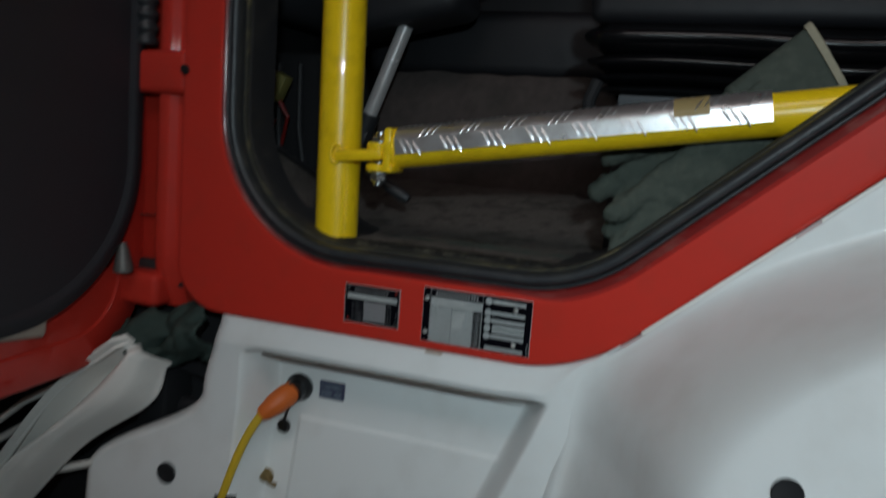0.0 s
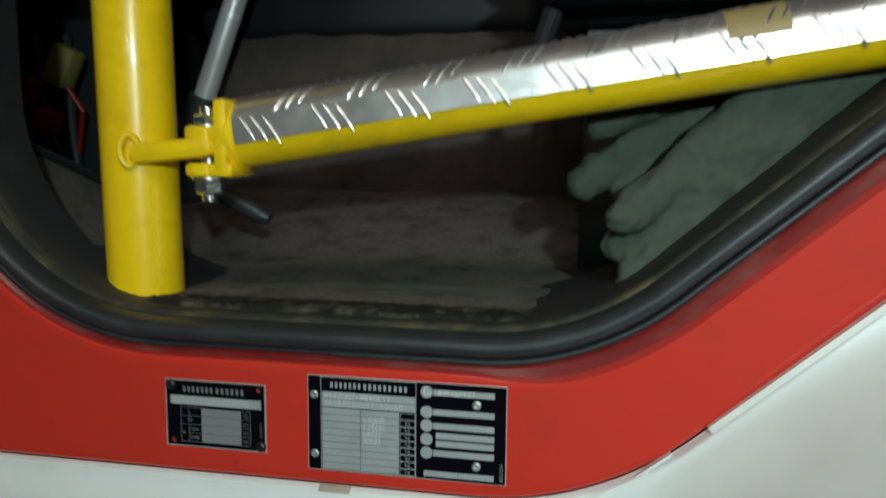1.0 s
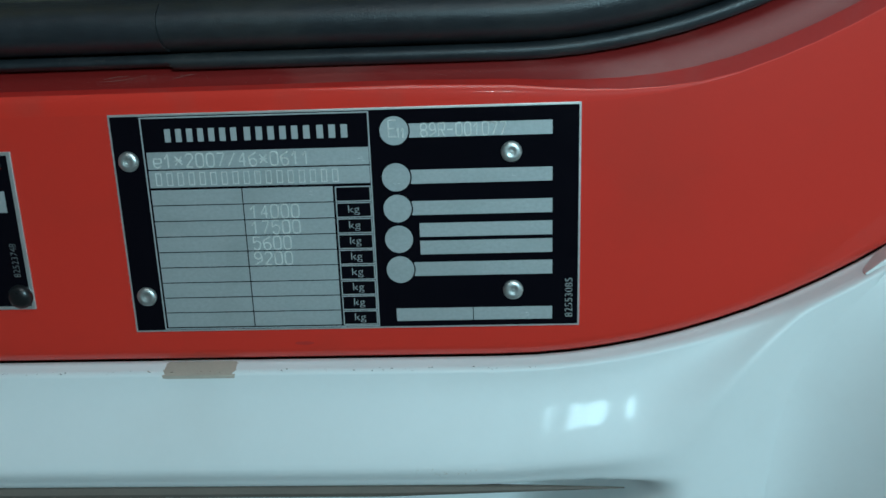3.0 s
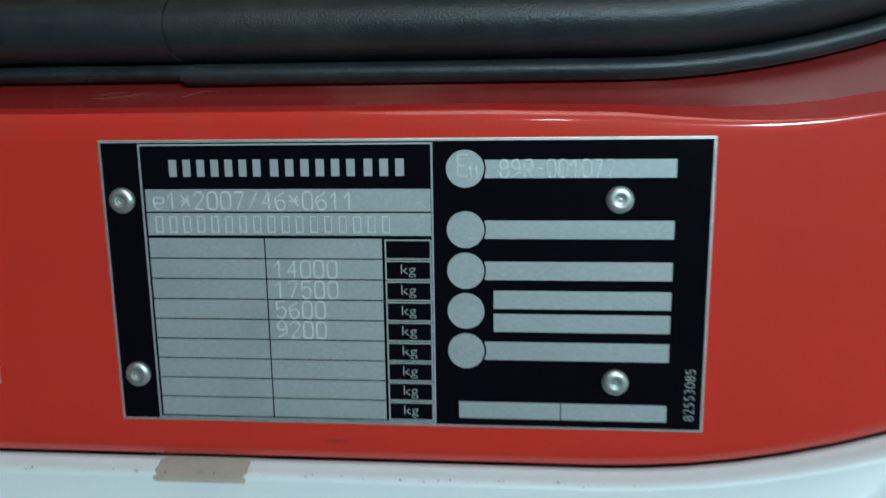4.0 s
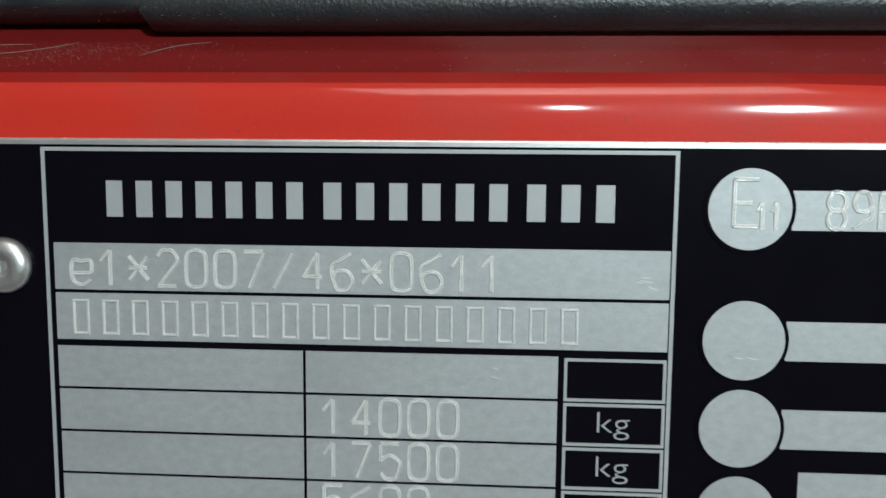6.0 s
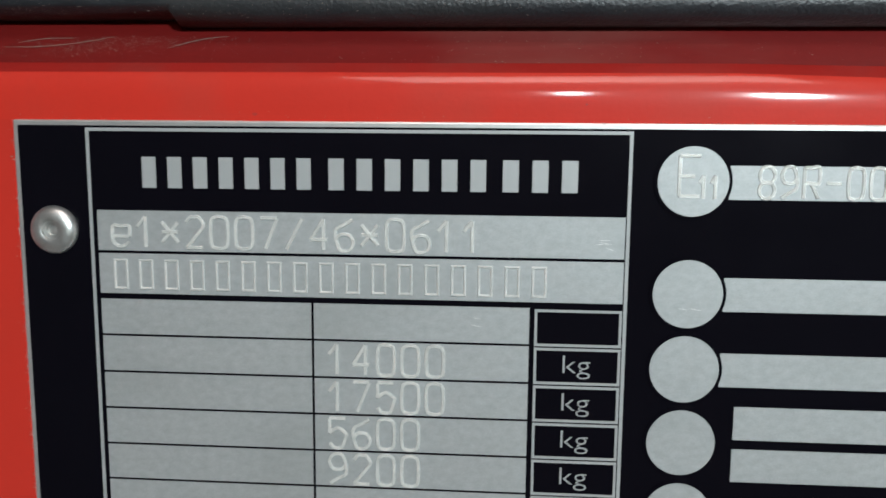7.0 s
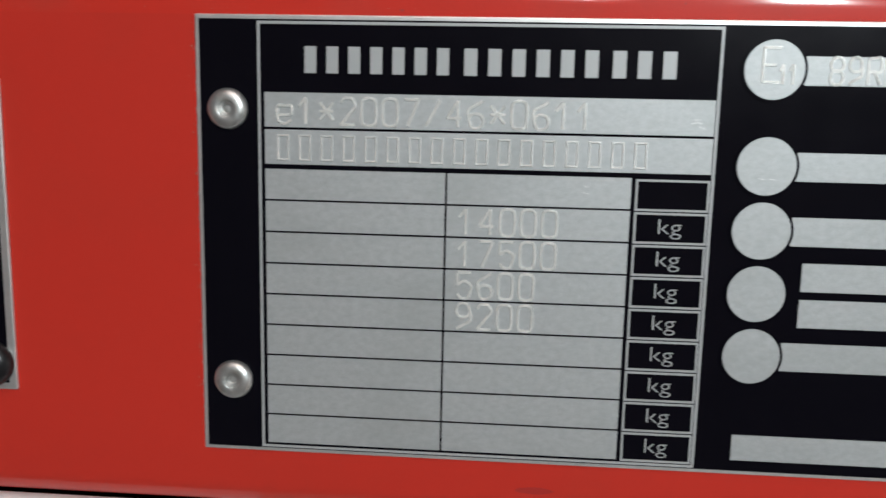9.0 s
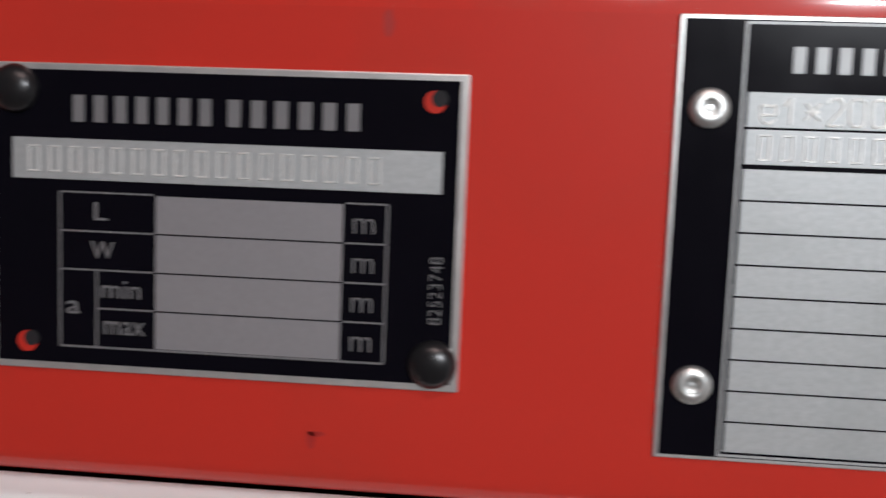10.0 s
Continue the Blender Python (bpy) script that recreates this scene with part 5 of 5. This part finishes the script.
def along_side(side, v):
    """A smooth run through four corners, v from 0 to 1."""
    f = min(2.9999, v * 3)
    k = int(f)
    t = f - k
    p1, p2 = side[k], side[k + 1]
    p0 = side[k - 1] if k else p1 * 2 - p2
    p3 = side[k + 2] if k < 2 else p2 * 2 - p1
    return 0.5 * ((2 * p1) + (p2 - p0) * t + (2 * p0 - 5 * p1 + 4 * p2 - p3) * t * t + (3 * p1 - p0 - 3 * p2 + p3) * t ** 3)


bm = bmesh.new()
rows = []
for j in range(41):
    v = j / 40
    a, b = along_side(LEFT_SIDE, v), along_side(RIGHT_SIDE, v)
    row = []
    for i in range(41):
        u = i / 40
        p = a.lerp(b, u)
        swell = 0.018 * math.exp(-((u - 0.06) / 0.09) ** 2) - 0.040 * math.exp(-((u - 0.27) / 0.13) ** 2) * smooth01(0.0, 0.22, v) + 0.018 * math.exp(-((u - 0.66) / 0.17) ** 2)
        swell += 0.022 * math.exp(-((u - 0.55) / 0.22) ** 2 - ((v - 0.78) / 0.12) ** 2) - 0.045 * smooth01(0.84, 1.0, u) - 0.012 * smooth01(0.05, 0.0, u)
        swell -= 0.014 * smooth01(0.05, 0.0, v)
        row.append((p.x, -0.03 + 0.3 * (p.y - 0.84) - swell, p.y + 0.4 * swell))
    rows.append(row)
grid(bm, rows)
sc = part("scoop_shell", bm, WHITE_DULL, scoop, angle=60)
so = sc.modifiers.new("thickness", "SOLIDIFY")
so.thickness = 0.012
bm = bmesh.new()
box(bm, (-0.622, -0.005, 0.752), (-0.530, 0.055, 0.832), 0.012, segs=3)
part("bracket_block", bm, WHITE_DULL, scoop)
for k, (a, b) in enumerate((((-0.565, -0.03, 0.782), (-0.78, -0.03, 0.640)), ((-0.655, -0.05, 0.690), (-0.80, -0.05, 0.575)), ((-0.525, -0.03, 0.650), (-0.74, -0.03, 0.545)))):
    bm = bmesh.new()
    tube(bm, [a, tuple(p * 0.5 + q * 0.5 + s for p, q, s in zip(a, b, (0, 0, 0.012))), b], 0.006, 10)
    part("trim_rail", bm, WHITE_DULL, scoop)

rag = thing("folded_rag", (-0.45, 0.03, 0.82), "grey-green rag stuffed into the gap under the hinge", "rag")
bm = bmesh.new()
rows = []
for j in range(25):
    v = j / 24
    row = []
    for i in range(41):
        u = i / 40
        x, z = -0.520 + 0.165 * u + 0.01 * v, 0.905 - 0.085 * v - 0.03 * (1 - u) + 0.02 * u
        y = 0.03 - 0.05 * math.sin(math.pi * min(1, v * 1.1)) * (0.6 + 0.4 * math.sin(u * 9)) + 0.02 * noise.noise((u * 6, v * 5, 4))
        row.append((x, y, z + 0.012 * noise.noise((u * 5, v * 4, 9))))
    rows.append(row)
grid(bm, rows)
rg = part("cloth", bm, RAG, rag)
so = rg.modifiers.new("thickness", "SOLIDIFY")
so.thickness = 0.006
# black sheet, hoses and bracket added where only a dark gap shows
under = thing("gap_backing", (-0.5, 0.09, 0.35), "near-black backing added to keep the gap behind the fairings dark", "chassis")
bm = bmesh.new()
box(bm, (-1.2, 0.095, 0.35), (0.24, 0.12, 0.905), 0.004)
part("backing_sheet", bm, VOID, under)
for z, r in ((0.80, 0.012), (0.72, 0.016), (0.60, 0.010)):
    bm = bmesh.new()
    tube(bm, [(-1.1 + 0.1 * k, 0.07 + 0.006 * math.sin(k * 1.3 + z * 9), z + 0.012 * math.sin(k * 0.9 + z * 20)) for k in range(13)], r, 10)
    part("added_hose", bm, VOID, under)
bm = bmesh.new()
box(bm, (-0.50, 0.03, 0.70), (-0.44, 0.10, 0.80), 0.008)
part("added_bracket", bm, VOID, under)

# ---- dust and crumbs ----
def specks(name, label, category, material, places):
    """Many tiny irregular flakes as one object: each place is x, y, z and a size."""
    verts, faces = [], []
    for x, y, z, r in places:
        n0 = len(verts)
        stretch = random.uniform(0.7, 2.2)
        tilt = random.uniform(-0.6, 0.6)
        for dx, dy, dz in ((1, 0, 0), (-1, 0, 0), (0, 0.6, 0), (0, -0.6, 0), (0, 0, 1), (0, 0, -1)):
            q = random.uniform(0.7, 1.2) * r
            verts.append((x + (dx * stretch + dz * tilt) * q, y + dy * q, z + dz * q * 0.8))
        faces += [(n0 + a, n0 + b, n0 + c) for a, b, c in ((0, 2, 4), (2, 1, 4), (1, 3, 4), (3, 0, 4), (2, 0, 5), (1, 2, 5), (3, 1, 5), (0, 3, 5))]
    me = bpy.data.meshes.new(name)
    me.from_pydata(verts, [], faces)
    me.materials.append(material)
    return tagged(new(name, me), label, category, "", "stuff")


def ledge_y(z):
    """Depth of the sloping red ledge under the seal."""
    return 0.0027 + (z - 1.0079) * 0.78


random.seed(11)
spots = []
for k in range(800):
    z = random.uniform(1.0078, 1.0128)
    spots.append((random.uniform(-0.06, 0.17), ledge_y(z), z, random.choice((0.00002, 0.00002, 0.00003, 0.00003, 0.00004, 0.00006))))
for k in range(1000):
    a = random.gauss(0, 1)
    z = 1.0106 + 0.0009 * random.gauss(0, 1) + 0.0006 * a
    if 1.0078 < z < 1.0128:
        spots.append((0.012 + 0.009 * a, ledge_y(z), z, random.choice((0.00002, 0.00003, 0.00003, 0.00005))))
for k in range(90):
    spots.append((random.uniform(-0.05, 0.17), -0.0001, 1.0 + random.uniform(0.0, 0.006) ** 1.3, random.choice((0.00003, 0.00005))))
for k in range(110):
    spots.append((random.gauss(-0.0003, 0.0003), -0.0002, 1.0 - random.uniform(0, 0.073), random.choice((0.00004, 0.00007, 0.0001))))
bm = bmesh.new()
for x0, z0, x1, z1, bow in ((-0.004, 1.0102, 0.013, 1.0120, -0.0006), (-0.002, 1.0108, 0.006, 1.0115, 0.0003), (0.031, 1.0070, 0.036, 1.0066, 0.0003), (0.020, 1.0100, 0.029, 1.0118, 0.0004)):
    pts = []
    for k in range(9):
        f = k / 8
        z = z0 + (z1 - z0) * f + bow * math.sin(math.pi * f)
        pts.append((x0 + (x1 - x0) * f, ledge_y(z), z))
    tube(bm, pts, 0.00005, 5, radii=[0.00004 * math.sqrt(max(0.05, 1 - (k / 4 - 1) ** 2)) for k in range(9)])
tagged(part("ledge_scratches", bm, DUST, cab, "pale curved scratches"), kind="stuff")
for cx, cz, w, h in ((-0.0475, 0.9975, 0.0010, 0.0022), (-0.0590, 0.9255, 0.0008, 0.0018), (-0.058, 0.9265, 0.0015, 0.0005), (0.0575, 0.9215, 0.0030, 0.0006), (0.0335, 1.0009, 0.0004, 0.0002), (0.0775, 1.0024, 0.00018, 0.00015)):
    bm = bmesh.new()
    rim = [bm.verts.new((cx + w * math.cos(a) * (1 + 0.35 * noise.noise((a, cx * 300, 1))), -0.00004, cz + h * math.sin(a) * (1 + 0.35 * noise.noise((a, cz * 300, 2))))) for a in [2 * math.pi * k / 16 for k in range(16)]]
    bm.faces.new(rim)
    part("smudge", bm, SMUDGE, cab, "small dark smudge on the paint")
specks("ledge_dust", "pale dust specks and scuffs on the red ledge", "dust", DUST, spots)
spots = []
for k in range(2600):
    x = random.choice((random.gauss(-0.004, 0.007), random.gauss(0.033, 0.008), random.uniform(-0.1, 0.16)))
    d = random.choice((0.0015, 0.0028, 0.0040)) + random.gauss(0, 0.0006)
    spots.append((x, 0.0014 + 0.0008 * random.random(), 1.0135 + d, random.choice((0.00002, 0.00003, 0.00004, 0.00006))))
specks("seal_dust", "grey dust caked along the lip of the seal", "dust", DUST, spots)
spots = []
for k in range(500):
    y = random.uniform(0.028, 0.12)
    spots.append((random.uniform(-0.22, 0.2), y, 1.0418 if y < 0.052 else 1.0432, random.choice((0.0003, 0.0004, 0.0006, 0.0010))))
specks("threshold_crumbs", "brown dirt crumbs scattered over the threshold", "dirt", CARPET, spots)
spots = [(random.uniform(-0.2, 0.2), -0.0026, 0.9132 - abs(random.gauss(0, 0.0007)), random.choice((0.0001, 0.00015, 0.00025))) for k in range(120)]
specks("joint_grime", "dark grime in the joint under the red sill", "dirt", SHADE_GRIME_GREY, spots)
spots = []
for k in range(70):
    a, b = random.gauss(0, 1), random.gauss(0, 1)
    x, z = 0.104 + 0.006 * a, 0.8815 + 0.0016 * b
    spots.append((x, fairing_y(x, z, 0.9141 - z) - 0.00002, z, random.choice((0.00008, 0.00012, 0.0002))))
for k in range(60):
    x, z = random.uniform(-0.22, 0.2), random.uniform(0.876, 0.915)
    spots.append((x, fairing_y(x, z, 0.9141 - z) - 0.00002, z, random.choice((0.00007, 0.0001))))
specks("fairing_scuffs", "faint grey scuff marks on the white lip", "dirt", GREY_CLIP, spots)
spots = []
for k in range(420):
    f = random.random()
    spots.append((0.150 * f, -0.0007 - 0.00012 * random.random(), 1.0 - 0.00012 * random.random(), random.choice((0.00003, 0.00005, 0.00008))))
for k in range(160):
    spots.append((-0.00004 + 0.0001 * random.random(), -0.0007, 1.0 - 0.0734 * random.random(), random.choice((0.00003, 0.00005, 0.00009))))
specks("edge_burrs", "bright burrs along the cut edge of the plate", "burr", PLATE_EDGE, spots)
